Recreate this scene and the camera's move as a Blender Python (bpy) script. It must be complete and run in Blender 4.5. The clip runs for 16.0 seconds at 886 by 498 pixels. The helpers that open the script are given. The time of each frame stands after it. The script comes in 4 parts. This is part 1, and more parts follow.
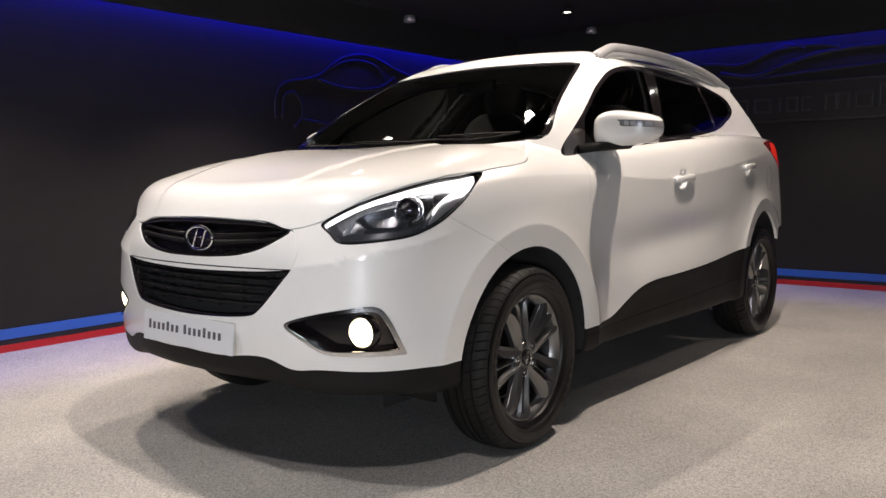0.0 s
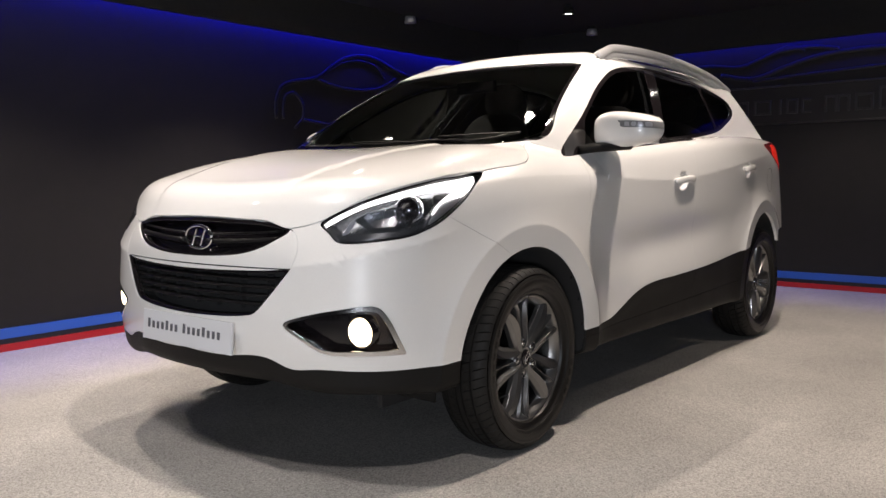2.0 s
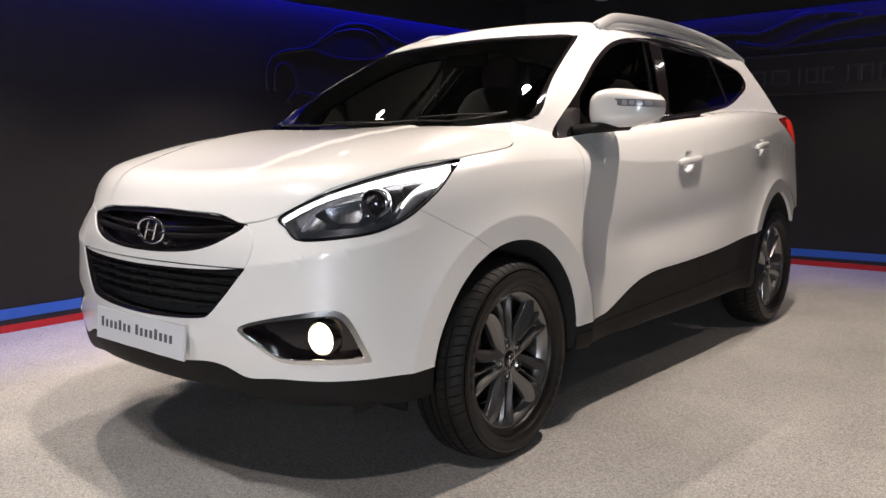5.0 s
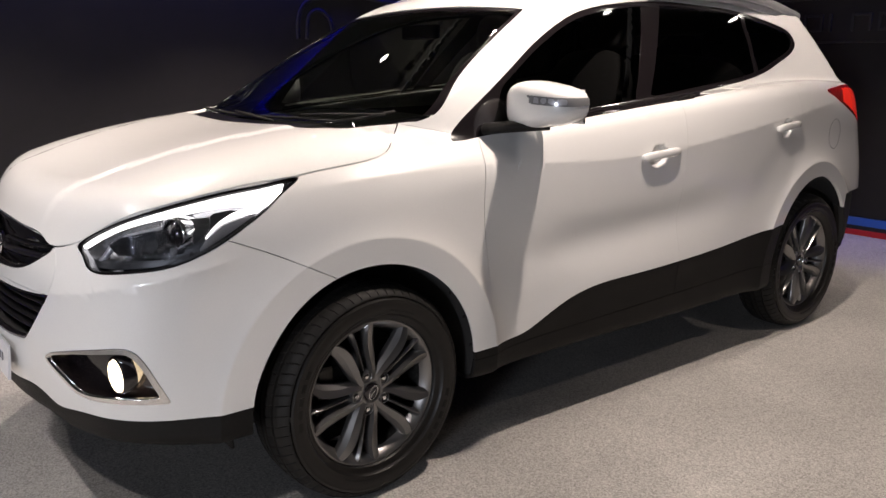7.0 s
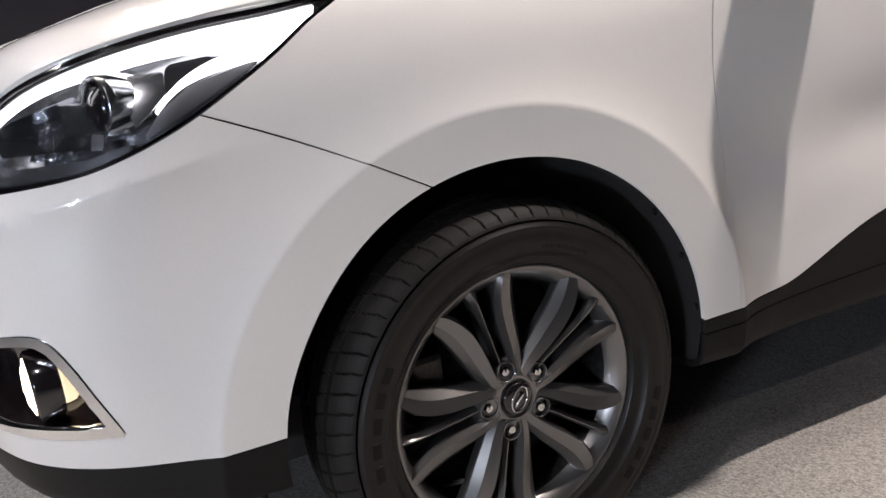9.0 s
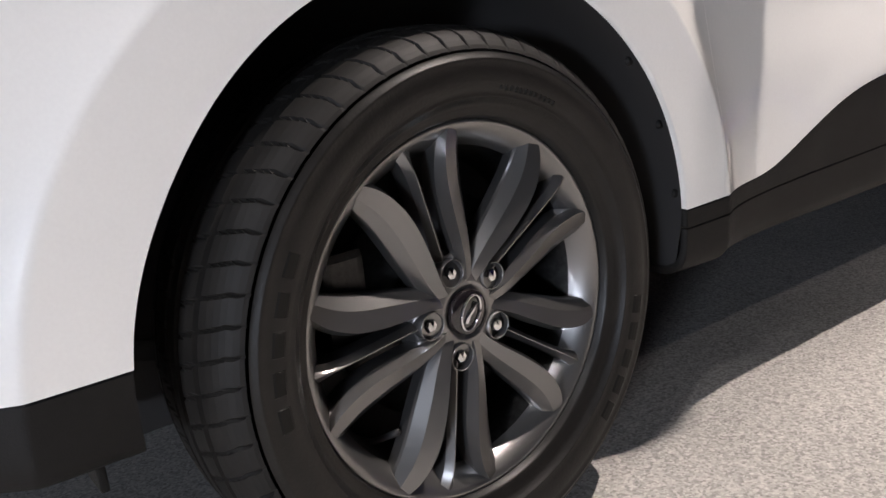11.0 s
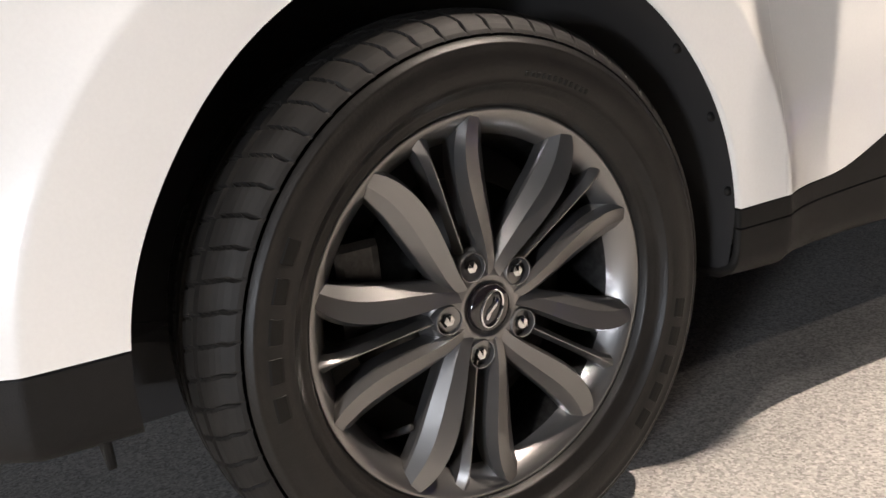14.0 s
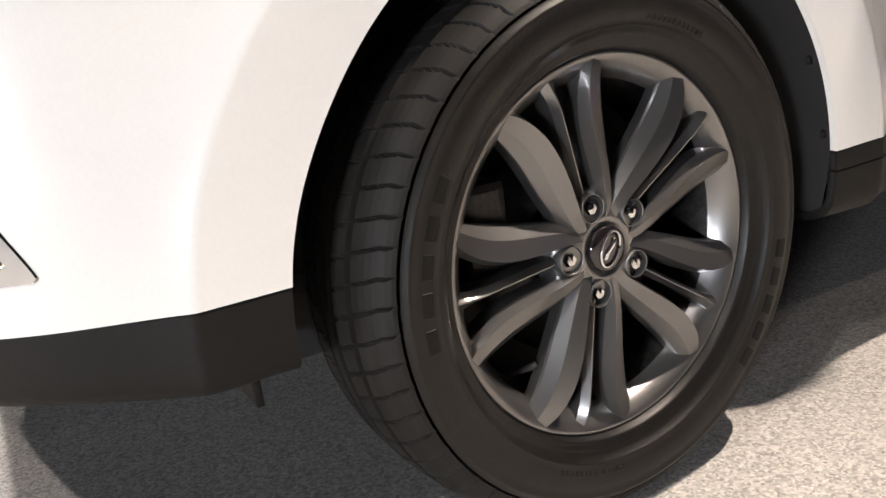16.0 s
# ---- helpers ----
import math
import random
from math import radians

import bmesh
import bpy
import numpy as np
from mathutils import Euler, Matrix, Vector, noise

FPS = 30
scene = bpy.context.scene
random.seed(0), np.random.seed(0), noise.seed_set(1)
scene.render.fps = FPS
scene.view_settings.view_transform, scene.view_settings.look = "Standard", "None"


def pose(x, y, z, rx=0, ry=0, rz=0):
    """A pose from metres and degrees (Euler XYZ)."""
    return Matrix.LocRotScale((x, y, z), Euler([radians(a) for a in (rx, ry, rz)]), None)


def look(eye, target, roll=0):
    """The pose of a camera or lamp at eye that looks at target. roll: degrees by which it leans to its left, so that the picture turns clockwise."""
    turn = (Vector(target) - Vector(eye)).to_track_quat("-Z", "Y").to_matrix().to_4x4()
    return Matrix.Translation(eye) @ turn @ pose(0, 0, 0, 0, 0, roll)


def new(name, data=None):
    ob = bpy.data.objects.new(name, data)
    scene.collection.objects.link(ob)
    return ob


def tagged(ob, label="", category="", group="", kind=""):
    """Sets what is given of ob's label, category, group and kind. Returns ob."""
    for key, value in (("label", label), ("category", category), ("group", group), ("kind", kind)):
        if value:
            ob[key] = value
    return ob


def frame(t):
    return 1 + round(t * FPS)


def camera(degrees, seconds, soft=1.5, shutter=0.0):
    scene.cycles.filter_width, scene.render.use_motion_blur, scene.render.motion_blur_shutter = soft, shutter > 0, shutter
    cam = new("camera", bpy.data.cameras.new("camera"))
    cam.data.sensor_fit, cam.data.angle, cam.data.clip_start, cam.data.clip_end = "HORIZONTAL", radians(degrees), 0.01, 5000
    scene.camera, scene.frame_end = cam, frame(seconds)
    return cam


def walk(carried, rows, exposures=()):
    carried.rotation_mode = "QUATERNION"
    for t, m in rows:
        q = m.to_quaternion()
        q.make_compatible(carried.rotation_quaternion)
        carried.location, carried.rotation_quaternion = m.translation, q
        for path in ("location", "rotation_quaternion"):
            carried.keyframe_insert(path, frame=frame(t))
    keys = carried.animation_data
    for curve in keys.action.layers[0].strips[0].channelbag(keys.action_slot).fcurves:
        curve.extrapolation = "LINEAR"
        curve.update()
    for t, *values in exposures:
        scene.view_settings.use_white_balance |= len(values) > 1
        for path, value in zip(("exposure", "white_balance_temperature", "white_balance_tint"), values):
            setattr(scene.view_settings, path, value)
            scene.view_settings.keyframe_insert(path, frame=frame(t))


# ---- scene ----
cam = camera(57.7, 16.0)
PATH = [
    (0, (2.467, -2.495, 1.023), (1.216, -0.946, 0.842), -0.8),
    (0.5, (2.470, -2.498, 1.024), (1.215, -0.949, 0.858), -0.7),
    (1, (2.466, -2.496, 1.021), (1.211, -0.948, 0.854), -0.8),
    (1.5, (2.464, -2.495, 1.019), (1.210, -0.947, 0.843), -0.8),
    (2, (2.466, -2.492, 1.017), (1.214, -0.942, 0.840), -0.6),
    (2.5, (2.469, -2.488, 1.016), (1.222, -0.935, 0.830), -0.4),
    (3, (2.468, -2.474, 1.012), (1.216, -0.926, 0.817), -0.8),
    (5.5, (2.406, -1.969, 1.154), (1.113, -0.468, 0.883), -0.3),
    (6, (2.496, -1.698, 1.305), (1.123, -0.268, 1.044), -1),
    (6.5, (2.697, -1.587, 1.371), (1.235, -0.275, 0.995), -0.9),
    (7, (2.823, -1.292, 1.364), (1.303, -0.077, 0.901), -0.2),
    (7.5, (2.766, -1.063, 1.355), (1.206, 0.081, 0.849), 1.2),
    (8, (2.557, -0.864, 1.265), (0.818, -0.003, 0.778), -0.6),
    (8.5, (2.261, -0.671, 1.134), (0.461, 0.052, 0.645), -3.3),
    (9, (1.943, -0.631, 0.958), (0.199, 0.203, 0.444), -6.6),
    (9.5, (1.699, -0.565, 0.843), (0.099, 0.453, 0.210), -7.7),
    (9.7, (1.633, -0.527, 0.765), (0.026, 0.471, 0.115), -7.6),
    (11.8, (1.591, -0.592, 0.661), (0.043, 0.603, 0.245), -5.5),
    (12, (1.610, -0.562, 0.655), (-0.027, 0.506, 0.233), -4.9),
    (12.5, (1.601, -0.506, 0.654), (-0.147, 0.340, 0.174), -2.9),
    (13, (1.594, -0.472, 0.666), (-0.136, 0.438, 0.242), -4.2),
    (13.5, (1.601, -0.467, 0.706), (-0.094, 0.520, 0.314), -5.5),
    (14, (1.618, -0.479, 0.658), (-0.076, 0.457, 0.155), -6.2),
    (14.5, (1.637, -0.495, 0.639), (-0.058, 0.432, 0.119), -6.9),
    (15, (1.623, -0.508, 0.662), (-0.046, 0.459, 0.135), -6.1),
    (15.5, (1.597, -0.559, 0.653), (-0.079, 0.400, 0.131), -6.8),
    (16, (1.578, -0.624, 0.639), (-0.112, 0.296, 0.091), -7.6),
]
walk(cam, [(t, look(eye, target, roll)) for t, eye, target, roll in PATH],
     [(0, 0.02, 6500, 11), (6.0, 0.02, 6450, 12), (7.5, -0.06, 6450, 14), (8.5, 0.08, 6350, 14), (9.0, 0.22, 6150, 13), (9.7, 0.34, 6050, 13), (11.8, 0.93, 6250, 12),
      (12.5, 0.95, 6420, 12), (13.4, 0.76, 6600, 11), (14.2, 1.15, 6600, 11), (16, 1.22, 6650, 11)])

# ---- light: ceiling spots, lamps of the car, blue strip lights ----
def lamp(name, kind, energy, at, aim=None, color=(1, 1, 1), size=0.05, cone=70, blend=0.5, long=None):
    data = bpy.data.lights.new(name, kind)
    data.energy, data.color = energy, color
    if kind == "AREA":
        data.shape, data.size, data.size_y = "RECTANGLE", size, long or size
    else:
        data.shadow_soft_size = size
    if kind == "SPOT":
        data.spot_size, data.spot_blend = radians(cone), blend
    ob = new(name, data)
    ob.matrix_world = look(at, aim) if aim else pose(*at)
    return ob


world = bpy.data.worlds.new("showroom_dark")
world.use_nodes = True
world.node_tree.nodes["Background"].inputs[0].default_value = (0.02, 0.02, 0.025, 1)
world.node_tree.nodes["Background"].inputs[1].default_value = 0.3
scene.world = world
CEILING = 2.5
WARM = (1.0, 0.865, 0.75)
SPOTS = [(-1.39, 1.08, 1.0), (-0.08, 1.10, 0.7), (1.30, 0.95, 0.98), (0.95, 2.57, 0.35), (0.92, 3.97, 0.35), (-1.15, 3.75, 0.4),
         (-1.39, -0.5, 0.7), (0.0, -0.5, 0.78), (-1.39, -1.75, 0.22), (0.1, -1.75, 0.50), (1.80, -1.75, 0.46), (2.7, 2.2, 0.22)]
for sx, sy, power in SPOTS:
    lamp("ceiling_spot_light", "SPOT", 146 * power, (sx, sy, CEILING - 0.12), (sx, sy + 0.01, 0), WARM if sy > -1 else (1.0, 0.94, 0.90), 0.025, 136 if sx == 1.30 else 110, 0.6)
lamp("blue_strip_light", "AREA", 60, (-2.555, 1.0, 2.262), (-2.585, 1.0, 1.6), (0.006, 0.006, 1.0), 8.0, long=0.02)
lamp("blue_strip_light", "AREA", 34, (1.75, 5.055, 2.262), (1.75, 5.085, 1.6), (0.006, 0.006, 1.0), 8.4, long=0.02)
# daylight through a window far behind the camera
lamp("window_daylight", "AREA", 240, (4.7, -6.96, 1.15), (0.7, -0.7, 0.7), (0.84, 0.90, 1.0), 1.3, long=0.66)
# ---- materials ----
def mat(name, color, rough=0.5, metal=0.0, coat=0.0, glow=None, power=0.0, grain=None, bump=None, alter=0.12, spec=0.5):
    """A surface; grain: size in metres of its mottling; bump: (size in metres, height)."""
    m = bpy.data.materials.new(name)
    m.use_nodes = True
    nt = m.node_tree
    b = nt.nodes["Principled BSDF"]
    b.inputs["Base Color"].default_value = (*color, 1)
    b.inputs["Roughness"].default_value = rough
    b.inputs["Metallic"].default_value = metal
    b.inputs["Specular IOR Level"].default_value = spec
    b.inputs["Coat Weight"].default_value = coat
    b.inputs["Coat Roughness"].default_value = 0.03
    if glow:
        b.inputs["Emission Color"].default_value = (*glow, 1)
        b.inputs["Emission Strength"].default_value = power
    where = nt.nodes.new("ShaderNodeTexCoord")
    if grain:
        n1, n2 = nt.nodes.new("ShaderNodeTexNoise"), nt.nodes.new("ShaderNodeTexNoise")
        n1.inputs["Scale"].default_value, n2.inputs["Scale"].default_value = 1 / grain, 0.08 / grain
        n1.inputs["Detail"].default_value = n2.inputs["Detail"].default_value = 4
        add = nt.nodes.new("ShaderNodeMath")
        add.operation = "MULTIPLY_ADD"
        add.inputs[1].default_value = 0.22
        ramp = nt.nodes.new("ShaderNodeMapRange")
        ramp.inputs["From Min"].default_value, ramp.inputs["From Max"].default_value = 0.40, 0.82
        ramp.inputs["To Min"].default_value, ramp.inputs["To Max"].default_value = 1 - alter, 1 + alter
        mix = nt.nodes.new("ShaderNodeVectorMath")
        mix.operation = "SCALE"
        mix.inputs[0].default_value = color
        for n in (n1, n2):
            nt.links.new(where.outputs["Object"], n.inputs["Vector"])
        nt.links.new(n2.outputs["Fac"], add.inputs[0])
        nt.links.new(n1.outputs["Fac"], add.inputs[2])
        nt.links.new(add.outputs[0], ramp.inputs["Value"])
        nt.links.new(ramp.outputs["Result"], mix.inputs["Scale"])
        nt.links.new(mix.outputs[0], b.inputs["Base Color"])
        wear = nt.nodes.new("ShaderNodeMapRange")
        wear.inputs["To Min"].default_value, wear.inputs["To Max"].default_value = max(rough - 0.08, 0), min(rough + 0.08, 1)
        nt.links.new(n2.outputs["Fac"], wear.inputs["Value"])
        nt.links.new(wear.outputs["Result"], b.inputs["Roughness"])
    if bump:
        n = nt.nodes.new("ShaderNodeTexNoise")
        n.inputs["Scale"].default_value, n.inputs["Detail"].default_value = 1 / bump[0], 5
        nt.links.new(where.outputs["Object"], n.inputs["Vector"])
        k = nt.nodes.new("ShaderNodeBump")
        k.inputs["Strength"].default_value, k.inputs["Distance"].default_value = 1.0, bump[1]
        nt.links.new(n.outputs["Fac"], k.inputs["Height"])
        nt.links.new(k.outputs["Normal"], b.inputs["Normal"])
    return m


def glass(name, tint, gloss=(0.8, 0.8, 0.8)):
    """Thin tinted glass: it lets light straight through and mirrors at its face."""
    m = bpy.data.materials.new(name)
    m.use_nodes = True
    nt = m.node_tree
    nt.nodes.clear()
    out, mix = nt.nodes.new("ShaderNodeOutputMaterial"), nt.nodes.new("ShaderNodeMixShader")
    clear, shine, edge = nt.nodes.new("ShaderNodeBsdfTransparent"), nt.nodes.new("ShaderNodeBsdfGlossy"), nt.nodes.new("ShaderNodeFresnel")
    clear.inputs["Color"].default_value = (*tint, 1)
    shine.inputs["Color"].default_value = (*gloss, 1)
    shine.inputs["Roughness"].default_value = 0.01
    edge.inputs["IOR"].default_value = 1.5
    for a, b in ((edge.outputs[0], mix.inputs[0]), (clear.outputs[0], mix.inputs[1]), (shine.outputs[0], mix.inputs[2]), (mix.outputs[0], out.inputs[0])):
        nt.links.new(a, b)
    return m


PAINT = mat("white_paint", (0.80, 0.79, 0.77), 0.32, coat=1.0, grain=0.004, alter=0.015)
TRIM = mat("black_plastic", (0.0075, 0.0070, 0.0066), 0.58, spec=0.22, grain=0.01, bump=(0.0016, 0.0004))
GLOSSY = mat("gloss_black", (0.010, 0.008, 0.009), 0.12, coat=0.6)
MATT = mat("black_liner", (0.022, 0.021, 0.021), 0.85)
SLAT = mat("black_grille", (0.008, 0.0075, 0.008), 0.28, spec=0.25)
CHROME = mat("chrome", (0.78, 0.78, 0.79), 0.10, metal=1.0)
SATIN = mat("satin_silver", (0.55, 0.55, 0.56), 0.36, metal=0.6)
RUBBER = mat("tyre_rubber", (0.0078, 0.0070, 0.0063), 0.40, spec=0.34, grain=0.02, alter=0.25, bump=(0.004, 0.0004))
ALLOY = mat("grey_alloy", (0.205, 0.20, 0.197), 0.31, metal=0.85, coat=0.7)
TREAD = mat("tread_rubber", (0.0105, 0.0096, 0.0087), 0.6, spec=0.25, grain=0.02, alter=0.25)
PRINT = mat("raised_rubber", (0.0062, 0.0057, 0.0052), 0.50, spec=0.2)
DARK_STEEL = mat("brake_steel", (0.055, 0.054, 0.053), 0.45, metal=1.0, grain=0.01, alter=0.3)
CLOTH = mat("seat_cloth", (0.08, 0.077, 0.073), 0.8, grain=0.01)
LINING = mat("pale_lining", (0.52, 0.53, 0.46), 0.9, grain=0.01)
GUIDE_GREY = mat("grey_channel", (0.085, 0.087, 0.09), 0.45, spec=0.3)
REFLECTOR = mat("lamp_silver", (0.75, 0.76, 0.78), 0.16, metal=1.0)
LAMP_BLACK = mat("lamp_black", (0.03, 0.03, 0.033), 0.25, coat=0.5)
RED_LENS = mat("red_lens", (0.35, 0.008, 0.008), 0.15, coat=1.0)
RED_LIT = mat("red_lit_lens", (0.5, 0.02, 0.01), 0.2, coat=1.0, glow=(1, 0.03, 0.015), power=0.55)
DAYLIGHT = mat("white_light_guide", (0.9, 0.9, 0.9), 0.3, glow=(1.0, 0.96, 0.92), power=3)
FOG_LIT = mat("lit_fog_lens", (0.9, 0.85, 0.7), 0.2, glow=(1.0, 0.80, 0.52), power=7)
PLATE = mat("white_plate", (0.72, 0.73, 0.75), 0.3, coat=0.4)
INK = mat("dark_print", (0.10, 0.10, 0.115), 0.5)
WINDOW = glass("dark_glass", (0.26, 0.265, 0.27))
SCREEN_GLASS = glass("screen_glass", (0.60, 0.66, 0.62))
LENS = glass("clear_lens", (0.93, 0.93, 0.94))
WALL = mat("dark_wall_paint", (0.0078, 0.0066, 0.0072), 0.75, grain=0.08, bump=(0.003, 0.0003))
RELIEF = mat("dark_relief", (0.0105, 0.0095, 0.0102), 0.55, grain=0.05)
LETTER = mat("grey_letter", (0.030, 0.028, 0.028), 0.4, grain=0.02)
BLACK_CEILING = mat("black_ceiling_paint", (0.012, 0.012, 0.012), 0.9, grain=0.05)
CARPET = mat("grey_carpet", (0.27, 0.265, 0.255), 0.95, spec=0.1)


def flecks(m):
    """Short-pile carpet: pale and dark fibres with faint worn patches."""
    nt = m.node_tree
    b, where = nt.nodes["Principled BSDF"], nt.nodes.new("ShaderNodeTexCoord")
    fine, patch, ramp, mix = nt.nodes.new("ShaderNodeTexNoise"), nt.nodes.new("ShaderNodeTexNoise"), nt.nodes.new("ShaderNodeValToRGB"), nt.nodes.new("ShaderNodeVectorMath")
    fine.inputs["Scale"].default_value, fine.inputs["Detail"].default_value, fine.inputs["Roughness"].default_value = 90, 5, 0.8
    tuft, blend = nt.nodes.new("ShaderNodeTexVoronoi"), nt.nodes.new("ShaderNodeMix")
    tuft.inputs["Scale"].default_value = 240
    blend.inputs["Factor"].default_value = 0.55
    for a, c in ((where.outputs["Object"], tuft.inputs["Vector"]), (tuft.outputs["Color"], blend.inputs["A"]), (fine.outputs["Fac"], blend.inputs["B"]), (blend.outputs["Result"], ramp.inputs["Fac"])):
        nt.links.new(a, c)
    patch.inputs["Scale"].default_value, patch.inputs["Detail"].default_value = 1.6, 5
    ramp.color_ramp.elements[0].position, ramp.color_ramp.elements[1].position = 0.28, 0.74
    ramp.color_ramp.elements[0].color, ramp.color_ramp.elements[1].color = (0.25, 0.238, 0.222, 1), (0.63, 0.605, 0.570, 1)
    wear = nt.nodes.new("ShaderNodeMapRange")
    wear.inputs["From Min"].default_value, wear.inputs["From Max"].default_value = 0.3, 0.7
    wear.inputs["To Min"].default_value, wear.inputs["To Max"].default_value = 0.86, 1.10
    mix.operation = "SCALE"
    rise = nt.nodes.new("ShaderNodeBump")
    rise.inputs["Strength"].default_value, rise.inputs["Distance"].default_value = 0.35, 0.0008
    for a, c in ((where.outputs["Object"], fine.inputs["Vector"]), (where.outputs["Object"], patch.inputs["Vector"]), (patch.outputs["Fac"], wear.inputs["Value"]),
                 (ramp.outputs["Color"], mix.inputs[0]), (wear.outputs["Result"], mix.inputs["Scale"]), (mix.outputs[0], b.inputs["Base Color"]), (fine.outputs["Fac"], rise.inputs["Height"]), (rise.outputs["Normal"], b.inputs["Normal"])):
        nt.links.new(a, c)


flecks(CARPET)
BLUE = mat("blue_board", (0.02, 0.10, 0.50), 0.35, coat=0.3)
RED = mat("red_board", (0.42, 0.01, 0.015), 0.35, coat=0.3)
NAVY = mat("black_board", (0.015, 0.015, 0.022), 0.4)
BULB = mat("spot_bulb", (1, 1, 1), 0.3, glow=(1.0, 0.93, 0.82), power=30)
SKYLIT = mat("daylit_pane", (0.8, 0.8, 0.8), 0.3, glow=(0.82, 0.92, 1.0), power=4)
LAMP_GREY = mat("lamp_grey", (0.24, 0.245, 0.26), 0.22, metal=0.8)
LAMP_PALE = mat("lamp_pale_grey", (0.42, 0.42, 0.45), 0.30, metal=0.3)
INDICATOR = mat("pale_indicator", (0.26, 0.26, 0.265), 0.22, metal=0.2, coat=1.0)
# ---- shape of the car body: smooth solids blended together (metres; the nose points to -y, front axle at y 0) ----
def spline(xs, ys):
    """A natural cubic through a few stations, straight beyond its ends."""
    xs, ys = np.array(xs, float), np.array(ys, float)
    n, h = len(xs), np.diff(xs)
    a, b = np.eye(n), np.zeros(n)
    for i in range(1, n - 1):
        a[i, i - 1:i + 2] = h[i - 1], 2 * (h[i - 1] + h[i]), h[i]
        b[i] = 6 * ((ys[i + 1] - ys[i]) / h[i] - (ys[i] - ys[i - 1]) / h[i - 1])
    m = np.linalg.solve(a, b)

    def at(x):
        x = np.asarray(x, float)
        i = np.clip(np.searchsorted(xs, x) - 1, 0, n - 2)
        u, v = xs[i + 1] - x, x - xs[i]
        y = (m[i] * u ** 3 + m[i + 1] * v ** 3) / (6 * h[i]) + (ys[i] / h[i] - m[i] * h[i] / 6) * u + (ys[i + 1] / h[i] - m[i + 1] * h[i] / 6) * v
        lo = ys[0] + (x - xs[0]) * ((ys[1] - ys[0]) / h[0] - h[0] * m[1] / 6)
        hi = ys[-1] + (x - xs[-1]) * ((ys[-1] - ys[-2]) / h[-1] + h[-1] * m[-2] / 6)
        return np.where(x < xs[0], lo, np.where(x > xs[-1], hi, y))
    return at


def step(a, b, x):
    u = np.clip((x - a) / (b - a), 0, 1)
    return u * u * (3 - 2 * u)


def smax(a, b, k):
    h = np.maximum(k - np.abs(a - b), 0) / k
    return np.maximum(a, b) + h * h * k / 4


def smin(a, b, k):
    return -smax(-a, -b, k)


HUB = 0.347
AXLE_Z = 0.344
AXLES = (0.0, 2.64)
HANDLES = ((1.33, 0.985), (2.28, 1.043))
RINGS = (0.496, 0.51)
ARCHES = (0.400, 0.430)
WIDE = spline([-0.9, -0.6, -0.42, -0.2, 0.1, 0.6, 1.4, 2.2, 2.8, 3.2, 3.55], [0.728, 0.809, 0.83, 0.845, 0.859, 0.874, 0.903, 0.904, 0.855, 0.831, 0.805])
INSET = spline([0.15, 0.25, 0.4, 0.55, 0.7, 0.85, 0.95, 1.05, 1.12, 1.2, 1.3], [0.06, 0.03, 0.016, 0.01, 0.008, 0.004, 0.0, 0.006, 0.022, 0.05, 0.095])
BELT = spline([0.0, 0.37, 1.0, 1.49, 2.08, 2.46, 2.8, 3.3], [1.09, 1.112, 1.15, 1.185, 1.22, 1.235, 1.235, 1.20])
HOOD = spline([-0.9, -0.82, -0.7, -0.5, -0.2, 0.1, 0.35, 0.6], [0.922, 0.965, 1.001, 1.059, 1.121, 1.154, 1.164, 1.161])
ROOF = spline([0.9, 1.3, 1.7, 2.2, 2.7, 3.1, 3.4], [1.637, 1.659, 1.661, 1.669, 1.664, 1.636, 1.58])
NOSE = spline([0.15, 0.25, 0.35, 0.5, 0.65, 0.8, 0.9, 1.0], [-0.757, -0.835, -0.871, -0.893, -0.887, -0.858, -0.816, -0.808])
TAIL = spline([0.2, 0.35, 0.5, 0.8, 1.05, 1.3], [3.423, 3.525, 3.572, 3.543, 3.436, 3.319])
CABIN = spline([0.2, 0.4, 0.8, 1.5, 2.3, 2.8, 3.3], [0.084, 0.019, -0.007, 0.006, 0.033, 0.03, -0.019])
CREASE = spline([-0.3, -0.06, 0.2, 0.46, 0.97, 1.27, 1.67, 1.97, 2.6], [0.99, 1.012, 1.022, 1.022, 0.997, 1.0, 1.028, 1.06, 1.12])
BROW = spline([-0.25, -0.1, 0.0, 0.123, 0.223, 0.29], [0.735, 0.757, 0.777, 0.798, 0.819, 0.837])
SCREEN = [1.185, 0.533, 0.142, 0.171]
SWEEP = [0.251, 0.227]
CROWN = [-0.035, 0.088]
BACK = [3.019, 0.528, 0.095]
PILLAR = [0.788, 0.339, 0.281]
SILL = spline([0.37, 0.569, 0.65, 0.72, 0.855, 1.175, 1.741, 2.26], [0.388, 0.396, 0.404, 0.43, 0.487, 0.526, 0.549, 0.59])


